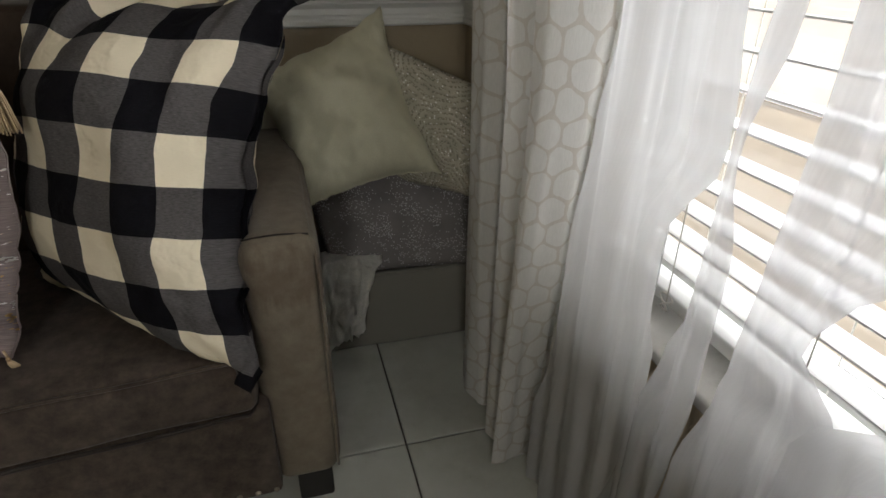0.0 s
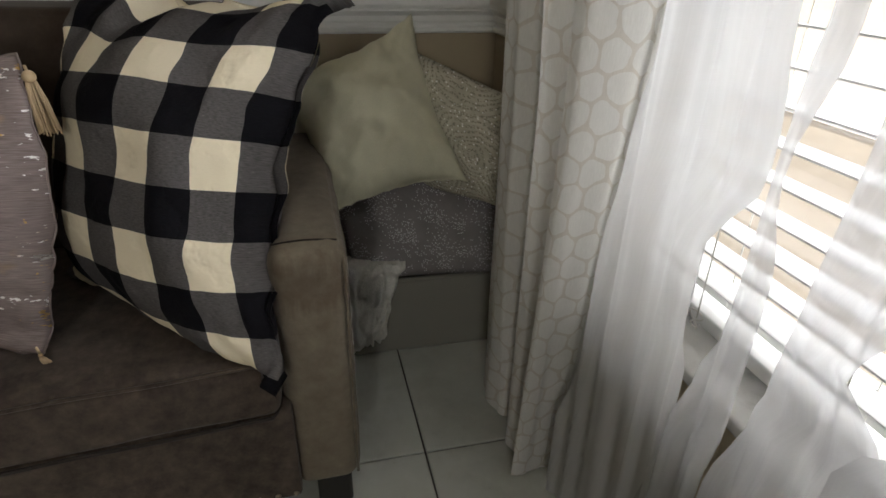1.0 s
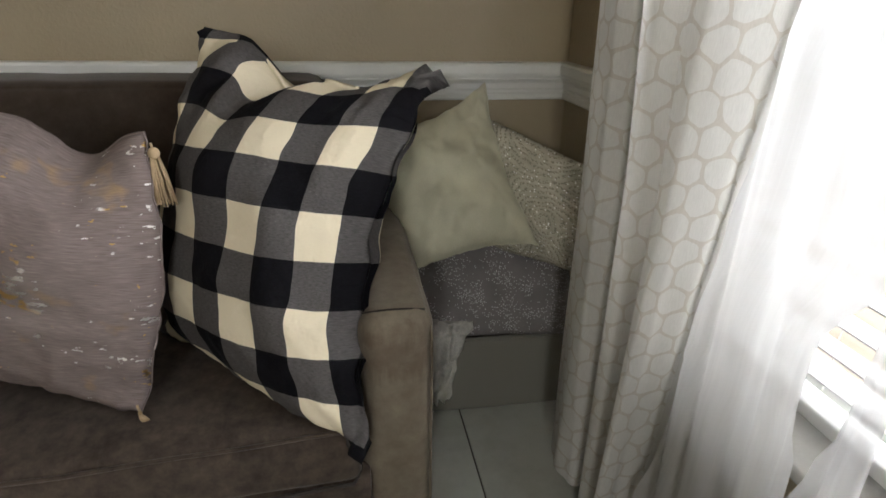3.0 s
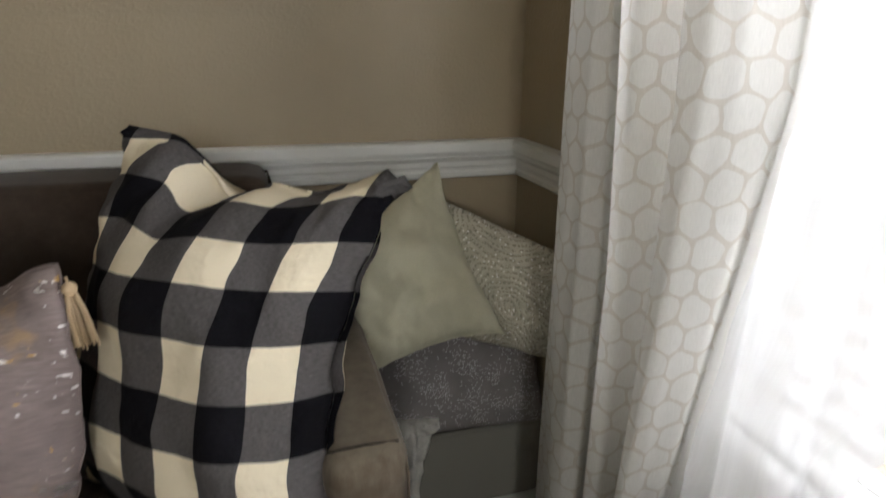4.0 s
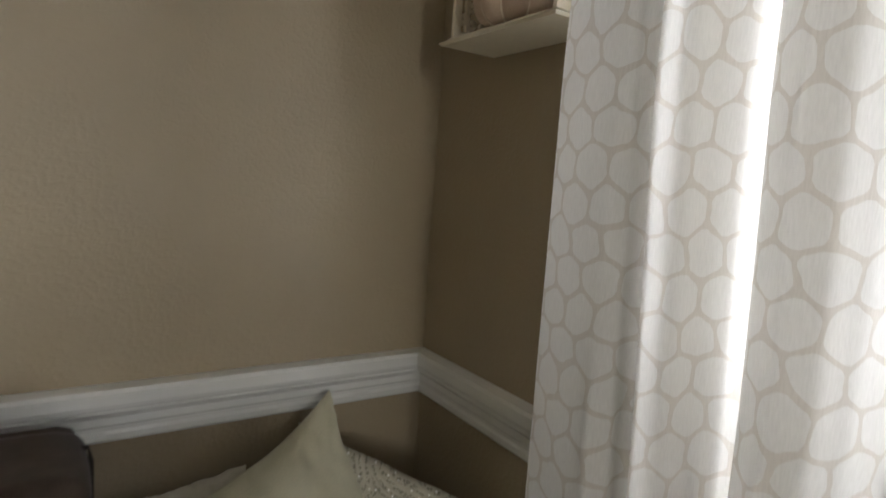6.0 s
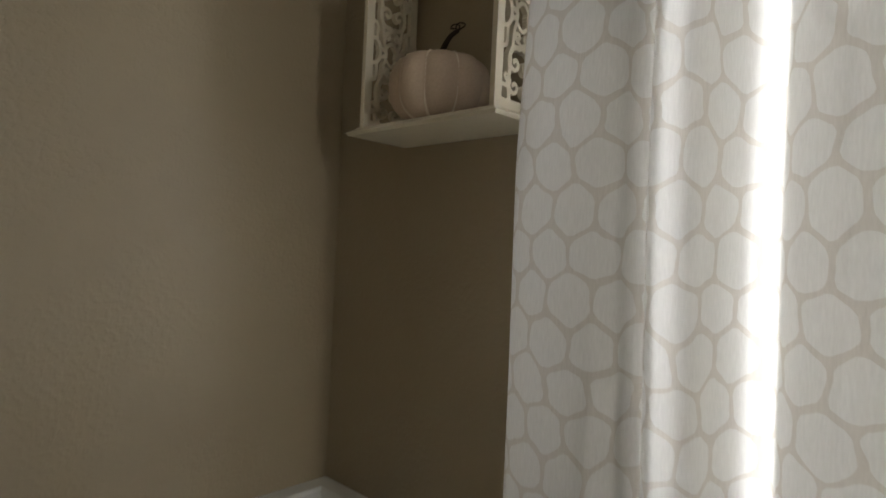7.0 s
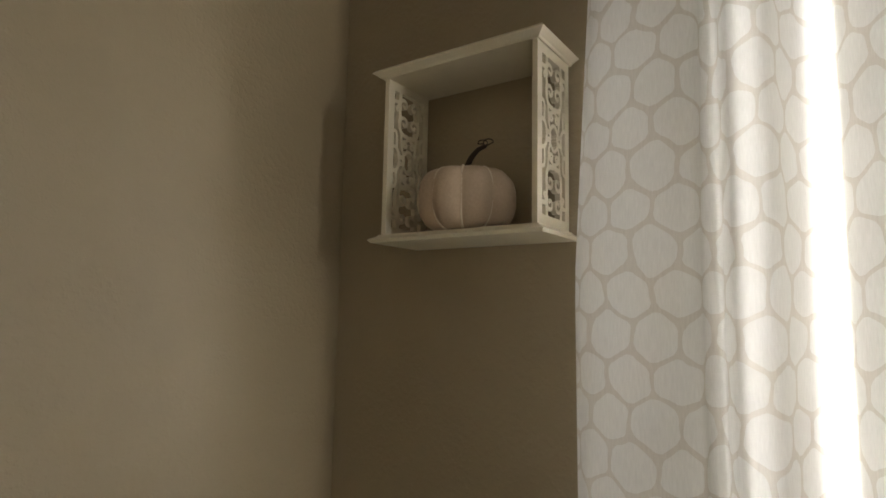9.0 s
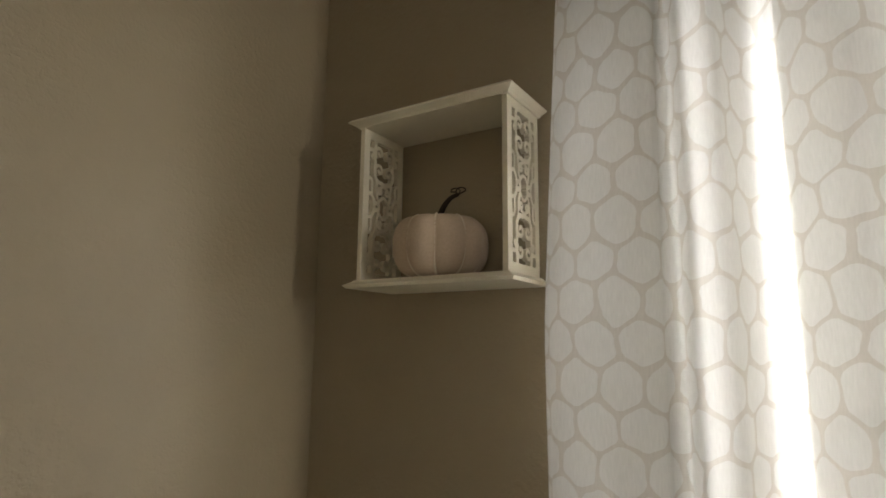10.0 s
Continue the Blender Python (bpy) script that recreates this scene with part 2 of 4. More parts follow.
def lace_knit():
    """Cream knit in wavy ridges and rings, with small holes and a few silver sequins."""
    m, nt, b = mat("beaded_cloth")
    uv = coords(nt, "UV")
    rings = nt.nodes.new("ShaderNodeTexVoronoi")
    rings.voronoi_dimensions = "2D"
    rings.inputs["Scale"].default_value = 6
    wob = vecn(nt, "SCALE", noise_tex(nt, uv, 9, 2, out=1))
    wob.node.inputs["Scale"].default_value = 0.07
    nt.links.new(vecn(nt, "ADD", uv, wob), rings.inputs["Vector"])
    wave = mathn(nt, "MULTIPLY_ADD", mathn(nt, "SINE", mathn(nt, "MULTIPLY", rings.outputs["Distance"], 72)), 0.5, 0.5)
    cells = nt.nodes.new("ShaderNodeTexVoronoi")
    cells.voronoi_dimensions = "2D"
    cells.inputs["Scale"].default_value = 170
    nt.links.new(uv, cells.inputs["Vector"])
    hole = mathn(nt, "MULTIPLY", mathn(nt, "LESS_THAN", cells.outputs["Distance"], 0.38), mathn(nt, "GREATER_THAN", wave, 0.55))
    pick = nt.nodes.new("ShaderNodeSeparateXYZ")
    nt.links.new(cells.outputs["Color"], pick.inputs[0])
    glint = mathn(nt, "MULTIPLY", mathn(nt, "LESS_THAN", cells.outputs["Distance"], 0.32), mathn(nt, "GREATER_THAN", pick.outputs[0], 0.93))
    g = ramp(nt, noise_tex(nt, uv, 22, 4), [(0.3, (0.40, 0.375, 0.29)), (0.7, (0.56, 0.53, 0.42))])
    c = mixc(nt, mathn(nt, "MULTIPLY", hole, 0.75), g, (0.20, 0.185, 0.145))
    nt.links.new(mixc(nt, glint, c, (1.0, 1.0, 0.97)), b.inputs["Base Color"])
    nt.links.new(mathn(nt, "MULTIPLY", glint, 0.6), b.inputs["Metallic"])
    nt.links.new(mathn(nt, "MULTIPLY_ADD", glint, -0.6, 0.88), b.inputs["Roughness"])
    h = mathn(nt, "SUBTRACT", mathn(nt, "MULTIPLY", wave, -0.8), mathn(nt, "MULTIPLY", hole, 0.3))
    bump(nt, b, mathn(nt, "ADD", h, mathn(nt, "MULTIPLY", noise_tex(nt, uv, 300, 2), 0.25)), 0.7, 0.003)
    return m


def sheer_cloth(name, color, clear, glow):
    """Thin cloth: part clear between its threads, part light-scattering."""
    m, nt, b = mat(name)
    out = nt.nodes["Material Output"]
    uv = coords(nt, "UV")
    mp = nt.nodes.new("ShaderNodeMapping")
    mp.inputs["Scale"].default_value = (260, 3, 1)
    nt.links.new(uv, mp.inputs[0])
    streak = noise_tex(nt, mp.outputs[0], 1.0, 3)
    dif, tra, clr = (nt.nodes.new("ShaderNodeBsdf" + k) for k in ("Diffuse", "Translucent", "Transparent"))
    dif.inputs[0].default_value = tra.inputs[0].default_value = (*color, 1)
    m1, m2 = nt.nodes.new("ShaderNodeMixShader"), nt.nodes.new("ShaderNodeMixShader")
    m1.inputs[0].default_value = glow
    nt.links.new(dif.outputs[0], m1.inputs[1]), nt.links.new(tra.outputs[0], m1.inputs[2])
    nt.links.new(mathn(nt, "MULTIPLY_ADD", streak, 0.10, clear - 0.05), m2.inputs[0])
    nt.links.new(m1.outputs[0], m2.inputs[1]), nt.links.new(clr.outputs[0], m2.inputs[2])
    nt.links.new(m2.outputs[0], out.inputs[0])
    return m


def hexagon_cloth(width=0.0505):
    """Cream curtain cloth woven with hexagons outlined in taupe; light comes through it."""
    m, nt, b = mat("hexagon_curtain_cloth")
    out = nt.nodes["Material Output"]
    uv = coords(nt, "UV")
    wob = vecn(nt, "SCALE", vecn(nt, "SUBTRACT", noise_tex(nt, uv, 17, 1, out=1), (0.5, 0.5, 0.5)))
    wob.node.inputs["Scale"].default_value = 0.022
    p = vecn(nt, "SCALE", vecn(nt, "ADD", vecn(nt, "ADD", uv, wob), (6, 6, 0)))
    p.node.inputs["Scale"].default_value = 1 / width
    s = (1.0, 1.7320508, 1.0)
    h = (0.5, 0.8660254, 0.0)
    a = vecn(nt, "SUBTRACT", vecn(nt, "MODULO", p, s), h)
    c = vecn(nt, "SUBTRACT", vecn(nt, "MODULO", vecn(nt, "SUBTRACT", p, h), s), h)
    flat = (1, 1, 0)
    a, c = vecn(nt, "MULTIPLY", a, flat), vecn(nt, "MULTIPLY", c, flat)

    def reach(q):
        q = vecn(nt, "ABSOLUTE", q)
        sp = nt.nodes.new("ShaderNodeSeparateXYZ")
        nt.links.new(q, sp.inputs[0])
        flatside = mathn(nt, "MAXIMUM", vecn(nt, "DOT_PRODUCT", q, (0.5, 0.8660254, 0), 1), sp.outputs[0])
        # rounded corners: the cells read as pebbles
        return mathn(nt, "MAXIMUM", flatside, mathn(nt, "MULTIPLY", vecn(nt, "LENGTH", q, None, 1), 0.935))

    d = mathn(nt, "MINIMUM", reach(a), reach(c))
    edge = mathn(nt, "SUBTRACT", 0.5, d)
    wide = mathn(nt, "MULTIPLY_ADD", noise_tex(nt, uv, 24, 2), 0.12, -0.006)
    line = mathn(nt, "LESS_THAN", edge, wide)
    mp = nt.nodes.new("ShaderNodeMapping")
    mp.inputs["Scale"].default_value = (500, 60, 1)
    nt.links.new(uv, mp.inputs[0])
    thread = noise_tex(nt, mp.outputs[0], 1.0, 3, 0.7)
    fill = ramp(nt, thread, [(0.3, (0.76, 0.75, 0.72)), (0.7, (0.84, 0.83, 0.80))])
    lines = ramp(nt, thread, [(0.3, (0.655, 0.62, 0.565)), (0.7, (0.735, 0.70, 0.645))])
    color = mixc(nt, line, fill, lines)
    dif, tra, mx = nt.nodes.new("ShaderNodeBsdfDiffuse"), nt.nodes.new("ShaderNodeBsdfTranslucent"), nt.nodes.new("ShaderNodeMixShader")
    nt.links.new(color, dif.inputs[0]), nt.links.new(color, tra.inputs[0])
    bn = nt.nodes.new("ShaderNodeBump")
    bn.inputs["Strength"].default_value, bn.inputs["Distance"].default_value = 0.3, 0.0008
    nt.links.new(mathn(nt, "ADD", thread, mathn(nt, "MULTIPLY", line, -0.6)), bn.inputs["Height"])
    nt.links.new(bn.outputs[0], dif.inputs["Normal"])
    mx.inputs[0].default_value = 0.46
    nt.links.new(dif.outputs[0], mx.inputs[1]), nt.links.new(tra.outputs[0], mx.inputs[2])
    nt.links.new(mx.outputs[0], out.inputs[0])
    return m


def marble():
    m, nt, b = mat("pale_marble")
    v = coords(nt)
    n = noise_tex(nt, v, 6, 8, 0.7)
    nt.links.new(ramp(nt, n, [(0.35, (0.42, 0.41, 0.39)), (0.5, (0.62, 0.61, 0.58)), (0.7, (0.70, 0.69, 0.66))]), b.inputs["Base Color"])
    b.inputs["Roughness"].default_value = 0.25
    return m


def glass_mat():
    m, nt, b = mat("window_glass")
    b.inputs["Transmission Weight"].default_value, b.inputs["Roughness"].default_value, b.inputs["IOR"].default_value = 1.0, 0.0, 1.45
    return m


M_WALL, M_TRIM, M_TILE = wall_paint(), white_trim(), tile_glaze()
M_GROUT = plain("dark_grout", (0.11, 0.10, 0.09), 0.95, grain=0.4, scale=12)
M_CEIL = plain("ceiling_paint", (0.72, 0.70, 0.66), 0.8, vary=0.04)
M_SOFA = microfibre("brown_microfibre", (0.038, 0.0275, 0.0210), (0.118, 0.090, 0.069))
M_SOFA_DARK = microfibre("dark_back_cloth", (0.040, 0.028, 0.020), (0.070, 0.050, 0.037))
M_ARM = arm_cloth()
# piping colour darkened to include the crease shadow below the seat cushion
M_PIPE = plain("piping_cloth", (0.024, 0.018, 0.014), 0.9, grain=0.4)
M_NAIL = plain("aged_nailhead_metal", (0.32, 0.28, 0.22), 0.35, 0.9)
M_LEG = plain("dark_wood_leg", (0.010, 0.008, 0.007), 0.45)
M_CHECK, M_ROSE = buffalo_check(), rose_jacquard()
M_SAGE = plain_cloth("sage_cream_cloth", (0.61, 0.59, 0.44))
M_CREAM = plain_cloth("cream_cloth", (0.62, 0.58, 0.48))
M_BEADS = lace_knit()
# the sequins' sparkle is put into their colour as pure white
M_SEQUIN = beaded("sequin_cloth", (0.215, 0.198, 0.196), (1.0, 1.0, 1.0), 190, 0.98, 0.25, 0.25)
M_BIN = plain_cloth("grey_bin_cloth", (0.22, 0.21, 0.18))
M_THROW = plain_cloth("pale_throw_cloth", (0.86, 0.84, 0.78), 700, 0.2, 1.0)
M_TASSEL = plain("gold_tassel_thread", (0.46, 0.34, 0.20), 0.6, grain=0.5)
M_BEAD = plain("brass_bead", (0.5, 0.36, 0.2), 0.3, 0.8)
M_HEX = hexagon_cloth()
M_CURTAIN_PLAIN = sheer_cloth("plain_curtain_cloth", (0.72, 0.71, 0.685), 0.02, 0.46)
M_SHEER = sheer_cloth("white_sheer", (0.54, 0.54, 0.545), 0.25, 0.55)
M_SHEER_FULL = sheer_cloth("gathered_white_sheer", (0.64, 0.64, 0.645), 0.12, 0.52)
M_SLAT = plain("white_blind_paint", (0.80, 0.80, 0.78), 0.4, vary=0.03)
M_CORD = plain("white_cord", (0.72, 0.70, 0.65), 0.8)
M_MARBLE, M_GLASS = marble(), glass_mat()
M_SHELF = plain("white_shelf_paint", (0.74, 0.675, 0.53), 0.45, vary=0.05, grain=0.08, grain_scale=90)
M_PUMPKIN = plain_cloth("pumpkin_cloth", (0.56, 0.44, 0.33), 2200, 0.10)
M_SEAM = plain("pumpkin_cord", (0.72, 0.64, 0.52), 0.85, grain=0.5)
M_STEM = plain("dark_twisted_stem", (0.030, 0.020, 0.016), 0.7, grain=0.5)
def glowing_backdrop():
    """Far pale beige backdrop, out of focus; its own glow stands in for full sun."""
    m, nt, b = mat("glowing_backdrop")
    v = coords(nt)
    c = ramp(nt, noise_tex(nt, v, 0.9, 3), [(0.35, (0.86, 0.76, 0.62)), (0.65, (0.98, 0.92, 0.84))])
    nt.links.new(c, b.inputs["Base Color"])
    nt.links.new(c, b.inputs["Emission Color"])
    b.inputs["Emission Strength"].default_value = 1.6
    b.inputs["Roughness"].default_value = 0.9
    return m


M_BACKDROP = glowing_backdrop()
M_GROUND = plain("pale_paving", (0.64, 0.56, 0.45), 0.9, scale=1.5, grain=0.3, grain_scale=60)

# ---------------------------------------------------------------- builders
def mesh_of(name, bm, material, smooth=True):
    me = bpy.data.meshes.new(name)
    bm.normal_update()
    bm.to_mesh(me)
    bm.free()
    me.materials.append(material)
    if smooth:
        me.polygons.foreach_set("use_smooth", [True] * len(me.polygons))
    return me


def part(name, bm, material, parent=None, label="", smooth=True):
    ob = new(name, mesh_of(name, bm, material, smooth))
    ob.parent = parent
    if label:
        ob["label"] = label
    return ob


def thing(name, label, category, base=(0, 0, 0), group="", kind=""):
    """An Empty at the thing's base; parts are built in world metres and hung under it."""
    ob = new(name)
    ob.location = base
    ob.empty_display_size = 0.05
    return tagged(ob, label, category, group, kind)


def hang(child, parent):
    child.parent = parent
    child.matrix_parent_inverse = Matrix.Translation(parent.location).inverted()
    return child


def put(name, bm, material, parent, label="", smooth=True):
    return hang(part(name, bm, material, None, label, smooth), parent)


def box(x0, x1, y0, y1, z0, z1, r=0.0, seg=2, bm=None):
    bm = bm or bmesh.new()
    made = bmesh.ops.create_cube(bm, size=1)["verts"]
    for v in made:
        v.co = Vector(((x0 + x1) / 2 + v.co.x * (x1 - x0), (y0 + y1) / 2 + v.co.y * (y1 - y0), (z0 + z1) / 2 + v.co.z * (z1 - z0)))
    if r:
        edges = list({e for v in made for e in v.link_edges})
        bmesh.ops.bevel(bm, geom=edges, offset=r, segments=seg, profile=0.5, affect="EDGES")
    return bm


def soft_box(x0, x1, y0, y1, z0, z1, r, n=14, crown=(0, 0, 0), wob=0.0):
    """A padded block: rounded edges, faces that swell by crown, and a slight unevenness."""
    bm = bmesh.new()
    bmesh.ops.create_cube(bm, size=2)
    bmesh.ops.subdivide_edges(bm, edges=bm.edges[:], cuts=n, use_grid_fill=True)
    half = Vector(((x1 - x0) / 2, (y1 - y0) / 2, (z1 - z0) / 2))
    mid = Vector(((x0 + x1) / 2, (y0 + y1) / 2, (z0 + z1) / 2))
    for v in bm.verts:
        c = v.co.copy()
        q = Vector([math.copysign(1 - (1 - abs(a)) ** 1.6, a) * h for a, h in zip(c, half)])
        inner = Vector([max(-(h - r), min(h - r, a)) for a, h in zip(q, half)])
        d = q - inner
        if d.length > 1e-6:
            q = inner + d.normalized() * r
        for i in range(3):
            j, k = (i + 1) % 3, (i + 2) % 3
            if abs(abs(c[i]) - 1) < 1e-5:
                q[i] += math.copysign(crown[i], c[i]) * (1 - c[j] ** 2) * (1 - c[k] ** 2)
        if wob:
            q += wob * noise.noise_vector((mid + q) * 9)
        v.co = mid + q
    return bm


def tube(points, radius, sides=8, bm=None, closed=False):
    bm = bm or bmesh.new()
    pts = [Vector(p) for p in points]
    rad = radius if isinstance(radius, (list, tuple)) else [radius] * len(pts)
    rings = []
    ref = Vector((0.31, 0.17, 0.93))
    for i, p in enumerate(pts):
        a = pts[i - 1] if i or closed else p
        b = pts[(i + 1) % len(pts)] if i < len(pts) - 1 or closed else p
        t = (b - a).normalized()
        u = t.cross(ref).normalized()
        w = t.cross(u)
        rings.append([bm.verts.new(p + rad[i] * (math.cos(k * math.tau / sides) * u + math.sin(k * math.tau / sides) * w)) for k in range(sides)])
    for i in range(len(rings) if closed else len(rings) - 1):
        r0, r1 = rings[i], rings[(i + 1) % len(rings)]
        for k in range(sides):
            bm.faces.new((r0[k], r0[(k + 1) % sides], r1[(k + 1) % sides], r1[k]))
    if not closed:
        bm.faces.new(rings[0][::-1]), bm.faces.new(rings[-1])
    return bm


def sweep(profile, path, bm=None):
    """Profile points (offset along n, height) swept along a straight run from path[0] to path[1]; each end takes a function of the offset (a mitre)."""
    bm = bm or bmesh.new()
    ends = [[bm.verts.new(f(d, z)) for d, z in profile] for f in path]
    n = len(profile)
    for k in range(n):
        bm.faces.new((ends[0][k], ends[0][(k + 1) % n], ends[1][(k + 1) % n], ends[1][k]))
    bm.faces.new(ends[0][::-1]), bm.faces.new(ends[1])
    return bm


def pillow(corners, front, back, size, pinch=0.07, n=44, flange=0.0, dent=None, wrinkle=0.004, seed=0.0, uv0=(0.0, 0.0), ear=0.0, skew=0.0, puff=0.55, tuck=0.0):
    """A stuffed cushion between four corners (top left, top right, bottom right, bottom left), swelling by front and back."""
    tl, tr, br, bl = (Vector(c) for c in corners)
    right, up = (tr + br - tl - bl).normalized(), (tl + tr - bl - br).normalized()
    nor = right.cross(up).normalized()
    bm = bmesh.new()
    uvl = bm.loops.layers.uv.new("UVMap")
    ps, pt = pinch if isinstance(pinch, tuple) else (pinch, pinch)

    def spot(i, j, side):
        s, t = 2 * i / n - 1, 2 * j / n - 1
        s2, t2 = s * (1 - ps * (1 - t * t)), t * (1 - pt * (1 - s * s))
        u, v = (s2 + 1) / 2, (t2 + 1) / 2
        p = bl.lerp(br, u).lerp(tl.lerp(tr, u), v)
        k = 1 - flange
        a, b = min(1, abs(s) / k), min(1, abs(t) / k)
        h = max(0.0, (1 - a ** 2.3) * (1 - b ** 2.3)) ** puff
        edge = 1 - h
        q = Vector((s * 2.1 + seed, t * 2.1, seed))
        bul = (front if side else -back) * h
        bul += wrinkle * 3 * noise.noise(q * 1.3) * h
        # puckers run in from the seams
        bul += wrinkle * noise.noise(Vector((s * 9 + seed, t * 9, 3.0))) * (0.35 + edge)
        rim = max(abs(s), abs(t))
        p = p + nor * (bul + wrinkle * 2.2 * noise.noise(Vector((s * 3.3, t * 3.3, 7 + seed))) * rim ** 3)
        if ear:
            # stuffing and cloth bunch up in the corners
            c = math.exp(-((1 - abs(s)) ** 2 + (1 - abs(t)) ** 2) / 0.016) * (0.25 if i in (0, n) or j in (0, n) else 1 + 0.8 * noise.noise(Vector((s * 14, t * 14, 1.0))))
            p = p + nor * (ear * c * (1 if side else -1)) + (bl + br + tl + tr - 4 * p).normalized() * ear * 0.5 * c
        if dent:
            p = p + dent(s, t, h, 1 if side else -1)
        return p

    def grid(side):
        vs = {}
        for i in range(n + 1):
            for j in range(n + 1):
                on_rim = i in (0, n) or j in (0, n)
                if side == 0 and on_rim:
                    vs[i, j] = front_vs[i, j]
                else:
                    vs[i, j] = bm.verts.new(spot(i, j, side))
        for i in range(n):
            for j in range(n):
                quad = [(i, j), (i + 1, j), (i + 1, j + 1), (i, j + 1)]
                if side == 0:
                    quad = quad[::-1]
                f = bm.faces.new([vs[q] for q in quad])
                for loop, (a, b) in zip(f.loops, quad):
                    loop[uvl].uv = (uv0[0] + a / n * size[0], uv0[1] + b / n * size[1] - tuck * max(0.0, (0.16 - b / n) / 0.16) ** 1.5 + skew * (2 * a / n - 1))
        return vs

    front_vs = grid(1)
    grid(0)
    rim = [spot(i, 0, 1) for i in range(n)] + [spot(n, j, 1) for j in range(n)] + [spot(n - i, n, 1) for i in range(n)] + [spot(0, n - j, 1) for j in range(n)]
    return bm, rim


def hanging(profile, z0, z1, nz, sway=0.0, flare=None, seed=0.0, rise=0.0, first=0):
    """Cloth hanging from z1 to z0 along a plan line of (x, y) points; UV in metres of cloth."""
    pts = [Vector((x, y, 0)) for x, y in profile]
    length = [0.0]
    for a, b in zip(pts, pts[1:]):
        length.append(length[-1] + (b - a).length)
    bm = bmesh.new()
    uvl = bm.loops.layers.uv.new("UVMap")
    rows = []
    for j in range(nz + 1):
        row = []
        for i, p in enumerate(pts):
            z = z1 - (z1 - z0 - rise * max(0.0, 1 - i / (0.6 * len(pts)))) * (1 - j / nz)
            k = (z1 - z) / (z1 - z0)
            q = p + sway * k * Vector((noise.noise(Vector(((i + first) * 0.11, z * 1.3, seed))), 0.6 * noise.noise(Vector(((i + first) * 0.11, z * 1.3, seed + 9))), 0))
            if flare:
                q = q + Vector((*flare(i / (len(pts) - 1), k), 0))
            row.append(bm.verts.new((q.x, q.y, z)))
        rows.append(row)
    for j in range(nz):
        for i in range(len(pts) - 1):
            f = bm.faces.new((rows[j][i], rows[j][i + 1], rows[j + 1][i + 1], rows[j + 1][i]))
            for loop, (a, b) in zip(f.loops, ((i, j), (i + 1, j), (i + 1, j + 1), (i, j + 1))):
                loop[uvl].uv = (length[a], rows[b][a].co.z)
    return bm


def smooth_line(ctrl, per=10):
    """Catmull-Rom line through plan points."""
    c = [Vector(p) for p in ctrl]
    c = [2 * c[0] - c[1]] + c + [2 * c[-1] - c[-2]]
    out = []
    for a, b, d, e in zip(c, c[1:], c[2:], c[3:]):
        for k in range(per):
            t = k / per
            out.append(0.5 * (2 * b + (d - a) * t + (2 * a - 5 * b + 4 * d - e) * t * t + (3 * b - a - 3 * d + e) * t ** 3))
    out.append(c[-2])
    return out


# ---------------------------------------------------------------- the room
CX, CY, H = 0.05, 1.85, 2.45            # corner of back wall and window wall, ceiling height
WX0, WX1, WY0, WY1 = -3.9, 0.23, -4.0, 2.0
OY0, OY1, OZ0, OZ1 = -0.95, 1.14, 0.46, 1.88   # window opening

tagged(part("wall_north", box(WX0 - 0.15, WX1, CY, WY1, 0, H), M_WALL, smooth=False), "taupe painted wall with orange-peel texture", "wall", kind="structure")
bm = box(CX, WX1, OY1, CY - 0.001, 0, H)
box(CX, WX1, WY0, OY0, 0, H, bm=bm)
box(CX, WX1, OY0, OY1, 0, OZ0, bm=bm)
box(CX, WX1, OY0, OY1, OZ1, H, bm=bm)
tagged(part("wall_east", bm, M_WALL, smooth=False), "taupe painted window wall with orange-peel texture", "wall", kind="structure")
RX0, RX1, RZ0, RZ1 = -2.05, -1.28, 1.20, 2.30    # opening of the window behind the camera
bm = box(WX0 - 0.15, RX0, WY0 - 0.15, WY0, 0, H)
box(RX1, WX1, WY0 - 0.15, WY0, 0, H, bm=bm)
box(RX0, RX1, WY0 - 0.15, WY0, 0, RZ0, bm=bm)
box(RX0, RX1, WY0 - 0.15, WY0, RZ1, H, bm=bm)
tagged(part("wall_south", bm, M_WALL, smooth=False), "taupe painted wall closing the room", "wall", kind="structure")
tagged(part("wall_west", box(WX0 - 0.15, WX0, WY0 + 0.001, CY - 0.001, 0, H), M_WALL, smooth=False), "taupe painted wall closing the room", "wall", kind="structure")
tagged(part("ceiling", box(WX0 - 0.15, WX1, WY0 - 0.15, WY1, H, H + 0.12), M_CEIL, smooth=False), "off-white painted ceiling", "ceiling", kind="structure")
floor = tagged(part("floor", box(WX0 - 0.15, WX1, WY0 - 0.15, WY1, -0.10, -0.006), M_GROUT, smooth=False), "pale ceramic tile floor with dark grout", "floor", kind="structure")
tagged(part("ground", box(-60, 60, -60, 60, -0.36, -0.26), M_GROUND, smooth=False), "pale sunlit paving outside the window", "ground", kind="structure")
# added glowing sheet that brightens the view between the slats
tagged(part("backdrop", box(4.0, 4.1, -9.0, 11.0, -0.262, 5.0), M_BACKDROP, smooth=False), "glowing beige backdrop standing in for the sunlit distance", "backdrop", kind="structure")

